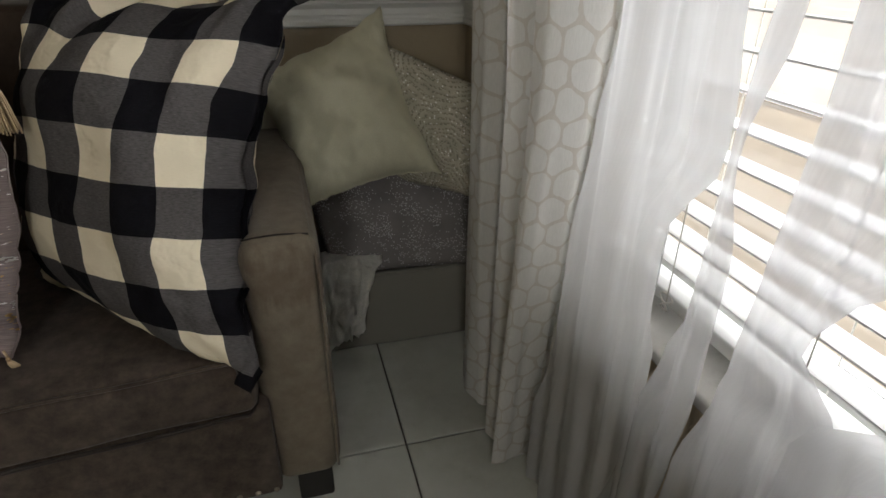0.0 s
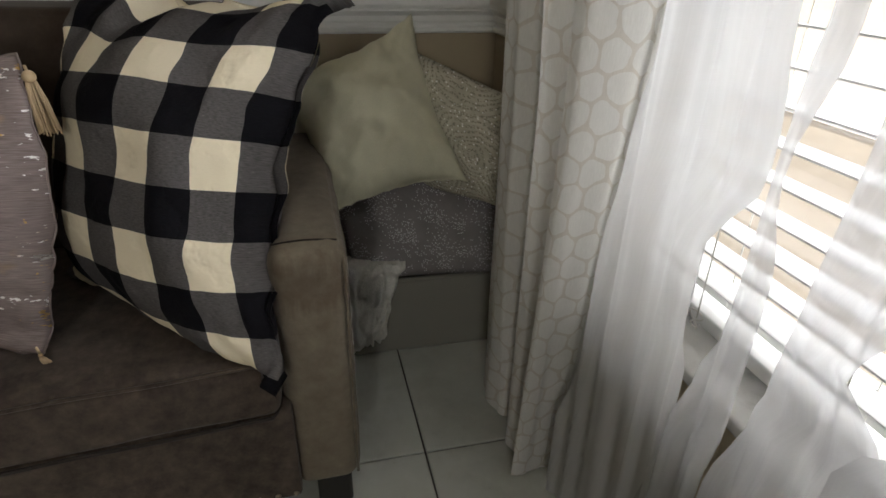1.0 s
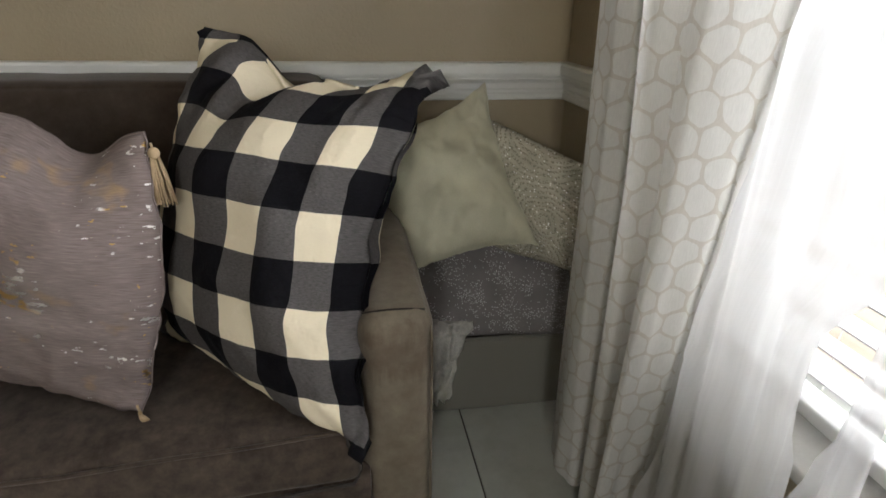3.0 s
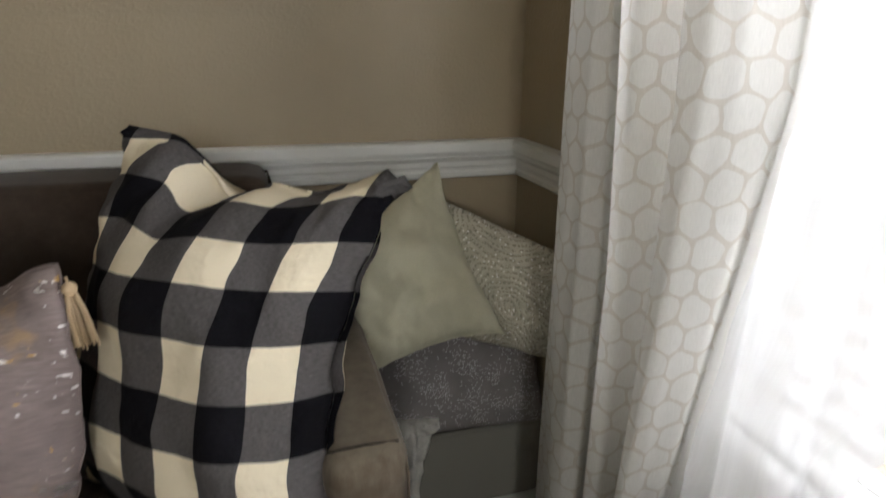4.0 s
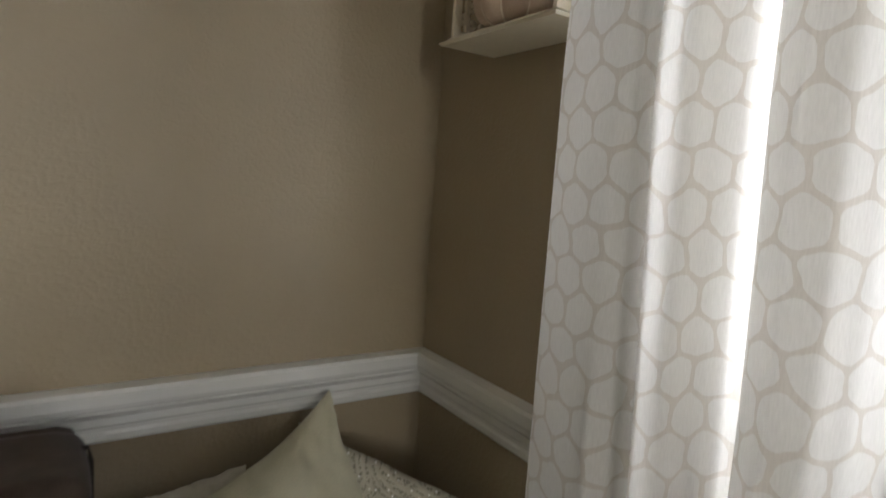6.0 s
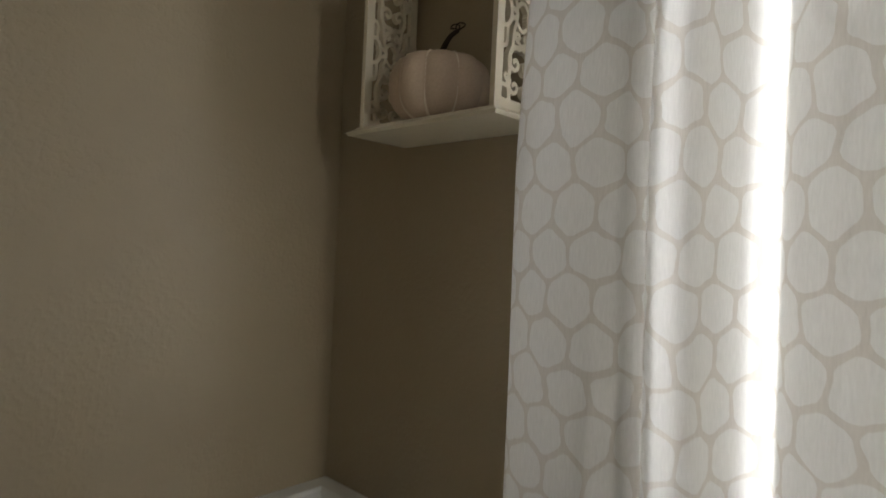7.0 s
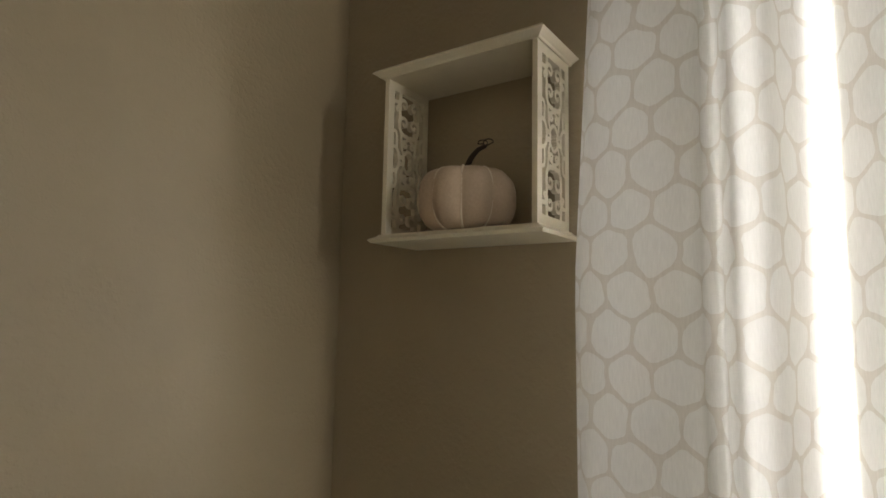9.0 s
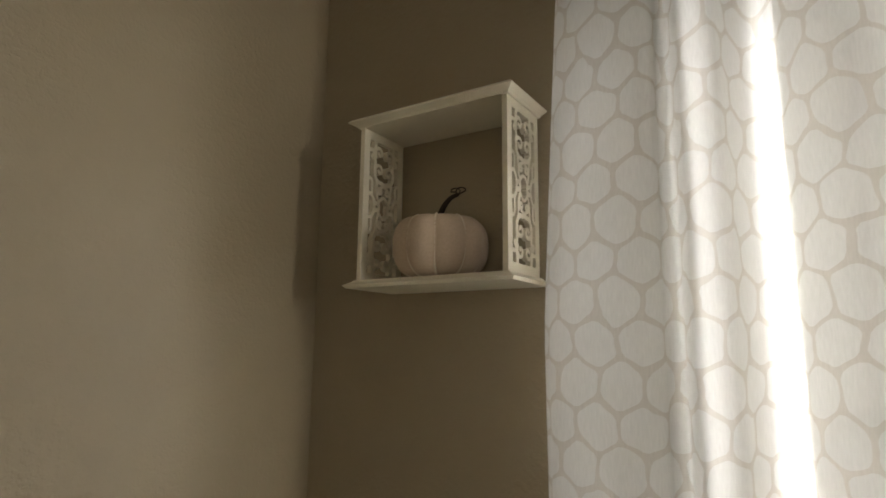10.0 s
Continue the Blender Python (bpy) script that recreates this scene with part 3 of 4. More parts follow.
# chair rail: crown band, cove and lower bead, mitred in the corner
RAIL = [(0, 0.835), (0.010, 0.835), (0.014, 0.840), (0.014, 0.850), (0.010, 0.855), (0.010, 0.862), (0.013, 0.866), (0.013, 0.879),
        (0.018, 0.885), (0.026, 0.892), (0.026, 0.897), (0.030, 0.900), (0.033, 0.908), (0.033, 0.928), (0.029, 0.934), (0, 0.936)]
tagged(part("trim_chair_rail", sweep(RAIL, (lambda d, z: (WX0, CY - d, z), lambda d, z: (CX - d, CY - d, z))), M_TRIM, smooth=False), "white moulded chair rail along the taupe wall", "chair rail", kind="structure")
tagged(part("trim_chair_rail", sweep(RAIL, (lambda d, z: (CX - d, CY - d, z), lambda d, z: (CX - d, 1.2, z))), M_TRIM, smooth=False), "white moulded chair rail on the window wall", "chair rail", kind="structure")
BASE = [(0, 0), (0.014, 0), (0.014, 0.085), (0.010, 0.095), (0.006, 0.10), (0, 0.10)]
tagged(part("baseboard", sweep(BASE, (lambda d, z: (WX0, CY - d, z), lambda d, z: (CX - d, CY - d, z))), M_TRIM, smooth=False), "white painted baseboard", "baseboard", kind="structure")
tagged(part("baseboard", sweep(BASE, (lambda d, z: (CX - d, CY - d, z), lambda d, z: (CX - d, WY0 + 0.02, z))), M_TRIM, smooth=False), "white painted baseboard", "baseboard", kind="structure")

# ---------------------------------------------------------------- window, blind and sill
window = thing("window_1", "white framed window behind a slatted blind", "window", (0.2, 0.3, OZ0), kind="structure")
bm = bmesh.new()
for y0, y1, z0, z1 in ((OY0, OY0 + 0.05, OZ0 + 0.02, OZ1), (OY1 - 0.05, OY1, OZ0 + 0.02, OZ1), (OY0 + 0.05, OY1 - 0.05, OZ0 + 0.02, OZ0 + 0.07), (OY0 + 0.05, OY1 - 0.05, OZ1 - 0.05, OZ1), (OY0 + 0.05, OY1 - 0.05, 1.02, 1.07), (0.28, 0.32, OZ0 + 0.07, 1.02), (0.28, 0.32, 1.07, OZ1 - 0.05)):
    box(0.19, 0.225, y0, y1, z0, z1, bm=bm)
put("window_frame", bm, M_TRIM, window, "white painted sash frame", smooth=False)
for y0, y1 in ((OY0 + 0.05, 0.28), (0.32, OY1 - 0.05)):
    for z0, z1 in ((OZ0 + 0.07, 1.02), (1.07, OZ1 - 0.05)):
        pane = put("pane", box(0.206, 0.210, y0, y1, z0, z1), M_GLASS, window, smooth=False)
        pane.visible_shadow = False
sill = tagged(part("window_sill", box(0.028, 0.19, OY0 + 0.002, OY1 - 0.002, OZ0, 0.484, r=0.006), M_MARBLE), "pale veined marble window sill", "window sill", kind="structure")

BY0 = OY0
blind = thing("window_blind", "white slatted window blind half open over the sill", "blind", (0.12, 0.3, 0.49))
put("bottom_rail", box(0.105, 0.155, BY0 + 0.01, OY1 - 0.01, 0.497, 0.521, r=0.004), M_SLAT, blind)
put("head_rail", box(0.10, 0.16, BY0 + 0.01, OY1 - 0.01, OZ1 - 0.05, OZ1, r=0.003), M_SLAT, blind)
slat_me = None
for k in range(26):
    z = 0.567 + 0.0488 * k
    if slat_me is None:
        bm = box(-0.025, 0.025, BY0 + 0.012, OY1 - 0.012, -0.0014, 0.0014)
        slat_me = mesh_of("slat", bm, M_SLAT, False)
    s = new("slat", slat_me)
    s.location, s.rotation_euler = (0.130, 0, z), (0, radians(5 + 1.5 * math.sin(k * 2.3)), 0)
    hang(s, blind)
for y in (-0.3, 0.17, 0.629, 0.893):
    put("ladder_cord", tube([(0.104, y, 0.505), (0.104, y, OZ1 - 0.03)], 0.0012, 6, tube([(0.156, y, 0.505), (0.156, y, OZ1 - 0.03)], 0.0012, 6)), M_CORD, blind)
    loop = [(0.106 - 0.006 * abs(math.sin(a)), y + 0.020 * math.sin(2 * a) * (0.6 + 0.3 * math.cos(a)), 0.502 + 0.015 * math.cos(a)) for a in (math.tau * i / 28 for i in range(28))]
    put("cord_knot", tube(loop, 0.0016, 6, closed=True), M_CORD, blind, "knotted white pull cord end")

# ---------------------------------------------------------------- curtains
# plan line of the printed panel from its edge near the corner towards the room
HEXLINE = smooth_line([(-0.098, 1.318), (-0.116, 1.3), (-0.134, 1.257), (-0.14, 1.217), (-0.136, 1.191), (-0.125, 1.178), (-0.106, 1.175), (-0.099, 1.167), (-0.104, 1.158), (-0.124, 1.151), (-0.138, 1.142), (-0.142, 1.122), (-0.134, 1.106), (-0.099, 1.1), (-0.07, 1.088), (-0.06, 1.072), (-0.072, 1.056), (-0.098, 1.0465), (-0.122, 1.028), (-0.138, 1.004), (-0.142, 0.985), (-0.128, 0.962), (-0.100, 0.947), (-0.068, 0.939), (-0.035, 0.931), (0.0, 0.925)], 8)


def hem_drift(u, k):
    """Low down the free edge is drawn back towards the corner; high up the other edge closes in."""
    return (0.035 * min(1.0, max(0.0, (k - 0.42) / 0.25)) * min(1.0, u / 0.4) * (1 - max(0.0, (u - 0.7) / 0.3)), -0.028 * max(0.0, (0.39 - k) / 0.2) * max(0.0, 1 - u / 0.3) + 0.16 * max(0.0, (u - 0.62) / 0.38) * max(0.0, (k - 0.55) / 0.45))


curtain = thing("patterned_curtain", "cream curtain with taupe hexagon outlines hanging to the floor", "curtain", (-0.14, 1.1, 0.0))
put("cloth", hanging(HEXLINE, 0.012, H - 0.004, 60, sway=0.012, seed=2.0, flare=hem_drift, rise=0.095), M_HEX, curtain)
def span_drift(a, b):
    n = len(HEXLINE) - 1
    return lambda u, k: hem_drift((a + (b - a) * u) / n, k)


# unseen sheets added to dim the cloth; the stretch between them stays bright
for a, b, back, aside in ((0, 85, 0.018, 0.0), (131, 199, 0.011, 0.008)):
    line = [(p.x + back, p.y + aside * min(1.0, i / 40)) for i, p in enumerate(HEXLINE[a:b + 1])]
    put("dimming_sheet", hanging(line, 0.03 if a else 0.12, H - 0.006, 20, flare=span_drift(a, b)), M_CURTAIN_PLAIN, curtain, "plain pale sheet added behind the curtain to dim it")


free_edge = [(p.x - 0.0035, p.y - 0.0035) for p in HEXLINE[195:]]
put("hem", hanging(free_edge, 0.012, H - 0.005, 60, sway=0.012, seed=2.0, flare=span_drift(195, 200), first=195), M_CURTAIN_PLAIN, curtain, "plain stitched hem down the curtain's free edge")


# unseen hem layer, added so that less daylight passes the free edge
turned = [(p.x + 0.006, p.y + 0.003) for p in HEXLINE[172:]]
put("dimming_hem_fold", hanging(turned, 0.012, H - 0.006, 60, sway=0.012, seed=2.0, flare=span_drift(172, 200), first=172), M_CURTAIN_PLAIN, curtain, "unseen side hem added behind the curtain's free edge to dim it")


def step(z, stops):
    """Straight lines between (height, value) stops, lowest first."""
    if z <= stops[0][0]:
        return stops[0][1]
    for (a, p), (c, q) in zip(stops, stops[1:]):
        if z <= c:
            w = (z - a) / (c - a)
            return p + (q - p) * w * w * (3 - 2 * w)
    return stops[-1][1]


def sheer_panel(near, far, folds, x, amp, seed, nz=70):
    """Thin cloth between two edges whose place along the window changes with height, in soft uneven folds."""
    rng = random.Random(seed)
    phase = [rng.uniform(0, math.tau) for _ in range(3)]
    span = max(v for _, v in near) - min(v for _, v in far)
    nu = max(36, int(span * folds * 9))
    bm = bmesh.new()
    uvl = bm.loops.layers.uv.new("UVMap")
    rows = []
    for j in range(nz + 1):
        z = 0.012 + (H - 0.016) * j / nz
        a, c = step(z, near), step(z, far)
        row = []
        for i in range(nu + 1):
            y = a + (c - a) * i / nu
            w = y + 0.012 * math.sin(y * 31 + phase[0] + z) + 0.010 * math.sin(z * 2.3 + phase[1])
            fold = math.sin(math.tau * folds * w + phase[1]) + 0.4 * math.sin(math.tau * folds * 2.3 * w + phase[2])
            row.append(bm.verts.new((x + amp * (1 + 0.35 * max(0.0, 0.9 - z)) * fold, y, z)))
        rows.append(row)
    wid = abs(near[-1][1] - far[-1][1]) * 1.6
    for j in range(nz):
        for i in range(nu):
            f = bm.faces.new((rows[j][i], rows[j][i + 1], rows[j + 1][i + 1], rows[j + 1][i]))
            for loop, (p, q) in zip(f.loops, ((i, j), (i + 1, j), (i + 1, j + 1), (i, j + 1))):
                loop[uvl].uv = (p / nu * wid, q / nz * H)
    return bm


SHEERS = (
    ("white sheer curtain hanging beside the patterned panel", [(0.0, 1.04), (0.47, 0.975), (0.63, 0.95), (0.79, 0.93), (0.97, 0.912), (1.18, 0.872), (1.4, 0.855)], [(0.0, 0.70), (0.557, 0.715), (0.612, 0.725), (0.689, 0.735), (0.733, 0.727), (0.839, 0.680), (0.985, 0.695)], 13, -0.050, 0.006, 3),
    ("narrow white sheer curtain fold in front of the blind", [(0.0, 0.80), (0.45, 0.725), (0.58, 0.688), (0.65, 0.676), (0.77, 0.659), (0.87, 0.667), (1.0, 0.648)], [(0.0, 0.69), (0.47, 0.641), (0.546, 0.626), (0.72, 0.631), (0.85, 0.642), (1.0, 0.624)], 17, -0.058, 0.006, 5),
    ("white sheer curtain panel drawn aside above the sill", [(0.0, 0.672), (0.46, 0.630), (0.602, 0.606), (0.642, 0.587), (0.75, 0.579), (0.94, 0.565)], [(0.0, 0.40), (0.65, 0.46), (0.71, 0.521), (0.76, 0.50), (0.83, 0.45), (1.1, 0.42)], 13, -0.060, 0.008, 7),
    ("wide white sheer curtain over the rest of the window", [(0.0, 0.52), (0.66, 0.49), (0.70, 0.425), (0.77, 0.41), (0.83, 0.47), (1.1, 0.46)], [(0.0, -0.75), (2.0, -0.75)], 9, -0.068, 0.012, 9),
)
for k, (label, near, far, folds, x, amp, seed) in enumerate(SHEERS):
    sheer = thing("sheer_curtain", label, "curtain", (x, near[-1][1], 0), group="sheer curtains over the window")
    put("cloth", sheer_panel(near, far, folds, x, amp, seed), M_SHEER if k else M_SHEER_FULL, sheer)

# ---------------------------------------------------------------- sofa
SX0 = -2.55
sofa = thing("sofa", "brown microfibre sofa with rolled arms and nailhead trim", "sofa", (-1.5, 1.4, 0))
def bowed(bm, by=0.035):
    """The front swells a little towards the middle of the sofa."""
    for v in bm.verts:
        if v.co.y < 1.3:
            k = min(1.0, max(0.0, (-0.58 - v.co.x) / 0.6)) * min(1.0, max(0.0, (v.co.x - SX0) / 0.6))
            v.co.y -= by * k * k * (3 - 2 * k) * min(1.0, (1.3 - v.co.y) / 0.2)
    return bm


put("base", bowed(soft_box(SX0 + 0.14, -0.560, 1.040, 1.72, 0.083, 0.302, 0.010, 18, (0, 0.004, 0), 0.0015)), M_SOFA, sofa)
put("seat_cushion", bowed(soft_box(-1.54, -0.577, 1.033, 1.62, 0.296, 0.418, 0.020, 22, (0.004, 0.008, 0.018), 0.0025)), M_SOFA, sofa)
put("seat_cushion", bowed(soft_box(-2.40, -1.545, 1.033, 1.62, 0.296, 0.418, 0.020, 22, (0.004, 0.008, 0.018), 0.0025)), M_SOFA, sofa)
put("back_frame", soft_box(SX0 + 0.10, -0.628, 1.665, 1.80, 0.09, 0.900, 0.022, 18, (0, 0.004, 0.006), 0.003), M_SOFA_DARK, sofa)
put("back_cushion", soft_box(-1.54, -0.614, 1.535, 1.735, 0.40, 0.921, 0.034, 18, (0.0, 0.02, 0.004), 0.005), M_SOFA_DARK, sofa)
put("back_cushion", soft_box(-2.40, -1.545, 1.535, 1.735, 0.40, 0.921, 0.034, 18, (0.0, 0.02, 0.006), 0.005), M_SOFA_DARK, sofa)


def arm_shape(x0, x1):
    """Upright arm with a softly rounded top, slightly wider at its head."""
    bm = soft_box(x0, x1, 1.067, 1.76, 0.069, 0.606, 0.036, 22, (0.004, 0.004, 0.010), 0.002)
    mid = (x0 + x1) / 2
    for v in bm.verts:
        k = max(0, (v.co.z - 0.35) / 0.3)
        v.co.x = mid + (v.co.x - mid) * (1 - 0.03 * k)
    return bm


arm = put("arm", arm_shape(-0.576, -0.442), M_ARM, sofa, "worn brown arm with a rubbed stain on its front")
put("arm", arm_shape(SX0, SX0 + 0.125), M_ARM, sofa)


put("front_seam", tube([(-0.449, 1.074, 0.09 + 0.47 * k / 12) for k in range(13)] + [(-0.452, 1.090, 0.585), (-0.458, 1.105, 0.598)], 0.0028, 6), M_ARM, sofa)
put("top_seam", tube([(-0.458 - 0.106 * k / 12, 1.098 - 0.006 * math.sin(math.pi * k / 12), 0.6035 + 0.007 * math.sin(math.pi * k / 12)) for k in range(13)], 0.0016, 6), M_PIPE, sofa)
# lower piping takes the dark colour: the shadow line is painted into it
for z, y, cloth in ((0.299, 1.031, M_PIPE), (0.413, 1.035, M_SOFA)):
    pts = [(-1.52 + 0.928 * i / 30, y - 0.006 * (1 - (i / 15 - 1) ** 4) - 0.001, z + 0.0015 * math.sin(i * 0.7)) for i in range(31)]
    put("piping", bowed(tube(pts + [(-0.579, y + 0.025, z), (-0.577, 1.30, z)], 0.0036, 6)), cloth, sofa)
put("piping", tube([(-0.6125, 1.662, 0.45), (-0.6135, 1.664, 0.60), (-0.6120, 1.661, 0.75), (-0.6125, 1.662, 0.89), (-0.616, 1.667, 0.909), (-0.70, 1.667, 0.915)], 0.0036, 6), M_PIPE, sofa)
nail_me = None
for k in range(12):
    x = -0.571 - 0.0342 * k
    if nail_me is None:
        bm = bmesh.new()
        bmesh.ops.create_uvsphere(bm, u_segments=10, v_segments=6, radius=0.0058)
        for v in bm.verts:
            v.co.y *= 0.6
        nail_me = mesh_of("nailhead", bm, M_NAIL)
    o = new("nailhead", nail_me)
    o.location = (x, 1.0375 - 0.035 * (min(1.0, (-0.58 - x) / 0.6) ** 2 * (3 - 2 * min(1.0, (-0.58 - x) / 0.6)) if x < -0.58 else 0), 0.097)
    hang(o, sofa)
for x in (-0.497, SX0 + 0.06):
    for y in (1.115, 1.70):
        put("leg", box(x - 0.035, x + 0.035, y - 0.035, y + 0.035, 0, 0.080, r=0.006), M_LEG, sofa, "dark wooden block foot", smooth=False)

# ---------------------------------------------------------------- cushions on the sofa
def check_dent(s, t, h, side):
    """The stuffing sags between the two upper corners."""
    w = math.exp(-((s + 0.20) / 0.21) ** 2) * max(0.0, (t - 0.2) / 0.8) ** 1.5
    # a deep fold runs from the sag down into the face
    k = min(1.0, max(0.0, ((s + 0.20) * -0.40 + (t - 1.0) * -0.48) / (0.40 ** 2 + 0.48 ** 2)))
    d = math.hypot(s + 0.20 + 0.40 * k, t - 1.0 + 0.48 * k)
    fold = math.exp(-(d / 0.075) ** 2) * (1 - 0.65 * k) * (0.042 if side > 0 else 0.0)
    # the upper edge slumps, the free side is drawn in and its flange is scrunched
    slump = math.exp(-((s - 0.32) / 0.42) ** 2) * max(0.0, (t - 0.3) / 0.7) ** 1.5
    drawn = 0.078 * (1 - t * t) * max(0.0, (s - 0.25) / 0.75) ** 1.5
    lip = max(0.0, (s - 0.86) / 0.14)
    crimp = 0.008 * lip * (math.sin(t * 17) + 0.7 * noise.noise(Vector((t * 9, s * 4, 2.0))))
    ear = math.exp(-((1 - s) ** 2 + (1 - t) ** 2) / 0.03)
    lump = noise.noise_vector(Vector((s * 11, t * 11, 4.0 + side))) * 0.020 * ear + Vector((-0.65, -0.72, 0.2)) * (0.020 * ear * side)
    out = Vector((0, 0, -0.085 * w - 0.054 * slump)) + Vector((0.55, 0.75, -0.1)) * fold + Vector((0.0, 0.03 * w * (1 if side > 0 else 0.2), 0))
    return out + Vector((-0.75, 0.65, 0.1)) * drawn + Vector((-0.65, -0.72, 0.2)) * crimp + lump

bm, rim = pillow([(-0.832, 1.52, 1.030), (-0.408, 1.205, 0.990), (-0.562, 0.985, 0.380), (-0.965, 1.36, 0.440)], 0.165, 0.09, (0.596, 0.645), (0.0, 0.02), 76, 0.05, check_dent, 0.008, 1.7, (0.279, 0.329), ear=0.030, skew=-0.0287, tuck=0.034)
check = thing("checked_cushion", "large black and cream buffalo-check cushion leaning in the sofa corner", "cushion", (-0.75, 1.2, 0.44))
put("cover", bm, M_CHECK, check)


def flange_strip(rim, n, a, b):
    """The loose hem that folds out beyond the drawn-in side seam."""
    bm = bmesh.new()
    uvl = bm.loops.layers.uv.new("UVMap")
    pts = [rim[n + j] for j in range(int(a * n), int(b * n) + 1)]
    m = len(pts) - 1
    rows = []
    for k, p in enumerate(pts):
        f = k / m
        w = 0.030 * math.sin(math.pi * f) ** 0.6 * (0.75 + 0.4 * noise.noise(Vector((f * 5, 1.0, 0.0))))
        wave = 0.007 * math.sin(f * 19) + 0.006 * noise.noise(Vector((f * 9, 2.0, 3.0)))
        rows.append([bm.verts.new(p + Vector((0.62, 0.30, -0.08)) * w * q + Vector((-0.5, -0.6, 0.1)) * (wave * q - 0.002)) for q in (0.0, 0.35, 0.7, 1.0)])
    for k in range(m):
        for q in range(3):
            f = bm.faces.new((rows[k][q], rows[k][q + 1], rows[k + 1][q + 1], rows[k + 1][q]))
            for loop, (c, r) in zip(f.loops, ((q, k), (q + 1, k), (q + 1, k + 1), (q, k + 1))):
                loop[uvl].uv = (1.018 + 0.014 * c, 0.30 + (a + (b - a) * r / m) * 0.645)
    bmesh.ops.solidify(bm, geom=bm.faces[:], thickness=0.002)
    return bm

put("flange", flange_strip(rim, 76, 0.12, 0.86), M_CHECK, check, "crumpled hem of the checked cover")


def rose_dent(s, t, h, side):
    """The upper edge sags beside a pointed corner."""
    w = math.exp(-((s - 0.56) / 0.25) ** 2) * max(0.0, (t - 0.2) / 0.8) ** 1.4
    hump = math.exp(-((s + 0.25) / 0.35) ** 2) * max(0.0, (t - 0.5) / 0.5)
    # a crease runs in from the lower corner
    d = (t + 0.80) - 0.35 * (s - 0.9)
    fold = 0.010 * math.exp(-(d / 0.05) ** 2) * max(0.0, s - 0.3) * (1 if side > 0 else 0)
    return Vector((0, 0.03 * w + fold, -0.056 * w - 0.004 * hump))

bm, rim = pillow([(-1.35, 1.32, 0.975), (-0.880, 1.190, 0.895), (-0.945, 1.118, 0.424), (-1.39, 1.22, 0.500)], 0.095, 0.085, (0.48, 0.48), (-0.13, 0.07), 60, 0.0, rose_dent, 0.008, 4.1, puff=0.72)
rose = thing("rose_cushion", "dusty rose cushion with foil flecks and gold tassels", "cushion", (-1.2, 1.2, 0.44))
put("cover", bm, M_ROSE, rose)
put("seam", tube(rim, 0.0018, 5, closed=True), M_ROSE, rose)


def tassel(top, length, r):
    x, y, z = top
    bm = tube([(x, y, z), (x + 0.002, y, z - 0.012)], 0.0022, 6)
    head = bmesh.new()
    bmesh.ops.create_uvsphere(head, u_segments=12, v_segments=8, radius=r * 0.62, matrix=Matrix.Translation((x + 0.002, y, z - 0.016)))
    rng = random.Random(11)
    skirt = bmesh.new()
    for k in range(46):
        a, q = rng.uniform(0, math.tau), r * math.sqrt(rng.random())
        ln = length * rng.uniform(0.9, 1.0)
        tube([(x + 0.002 + 0.4 * q * math.cos(a), y + 0.4 * q * math.sin(a), z - 0.020), (x + 0.004 + 0.8 * q * math.cos(a), y + 0.8 * q * math.sin(a), z - 0.02 - ln * 0.4), (x + 0.008 + q * math.cos(a), y + q * math.sin(a), z - 0.02 - ln)], 0.0011, 4, skirt)
    return bm, head, skirt

for top, length, r in (((-0.870, 1.180, 0.878), 0.082, 0.015), ((-0.938, 1.092, 0.462), 0.012, 0.006)):
    cord, head, skirt = tassel(top, length, r)
    t = put("tassel", skirt, M_TASSEL, rose, "gold thread tassel")
    hd = part("tassel_head", head, M_TASSEL if length > 0.05 else M_BEAD)
    hd.parent = t
    hd.matrix_parent_inverse = t.matrix_world.inverted()
    cd = part("tassel_cord", cord, M_TASSEL)
    cd.parent = t

# ---------------------------------------------------------------- bin and cushions in the corner
bin_ob = thing("storage_bin", "grey cloth storage bin on the tiles, loaded with cushions", "storage bin", (-0.2, 1.7, 0))
put("body", soft_box(-0.455, 0.030, 1.560, 1.83, 0.0, 0.238, 0.012, 14, (0.004, 0.006, 0), 0.003), M_BIN, bin_ob)
put("rim", tube([(-0.448, 1.562, 0.238), (0.024, 1.562, 0.236), (0.026, 1.826, 0.238), (-0.450, 1.826, 0.238)], 0.006, 8, closed=True), M_BIN, bin_ob)

bm, rim = pillow([(-0.45, 1.69, 0.480), (0.025, 1.665, 0.545), (0.030, 1.550, 0.238), (-0.40, 1.550, 0.258)], 0.055, 0.07, (0.47, 0.30), 0.03, 36, 0, None, 0.004, 8.3)
put("cover", bm, M_SEQUIN, thing("sequin_cushion", "dark grey cushion with scattered silver sequins", "cushion", (-0.2, 1.65, 0.24)))

bm, rim = pillow([(-0.26, 1.80, 0.83), (0.030, 1.50, 0.712), (0.033, 1.49, 0.44), (-0.22, 1.64, 0.48)], 0.055, 0.03, (0.36, 0.36), 0.02, 36, 0, None, 0.004, 2.2)
put("cover", bm, M_BEADS, thing("beaded_cushion", "cream cushion covered with rings of small beads", "cushion", (-0.1, 1.72, 0.42)))

bm, rim = pillow([(-0.57, 1.79, 0.745), (-0.36, 1.80, 0.765), (-0.34, 1.72, 0.45), (-0.52, 1.72, 0.42)], 0.05, 0.03, (0.4, 0.4), 0.03, 30, 0, None, 0.009, 6.1)
put("cover", bm, M_CREAM, thing("cream_cushion", "crumpled cream cushion tucked behind the sofa arm", "cushion", (-0.45, 1.75, 0.42)))

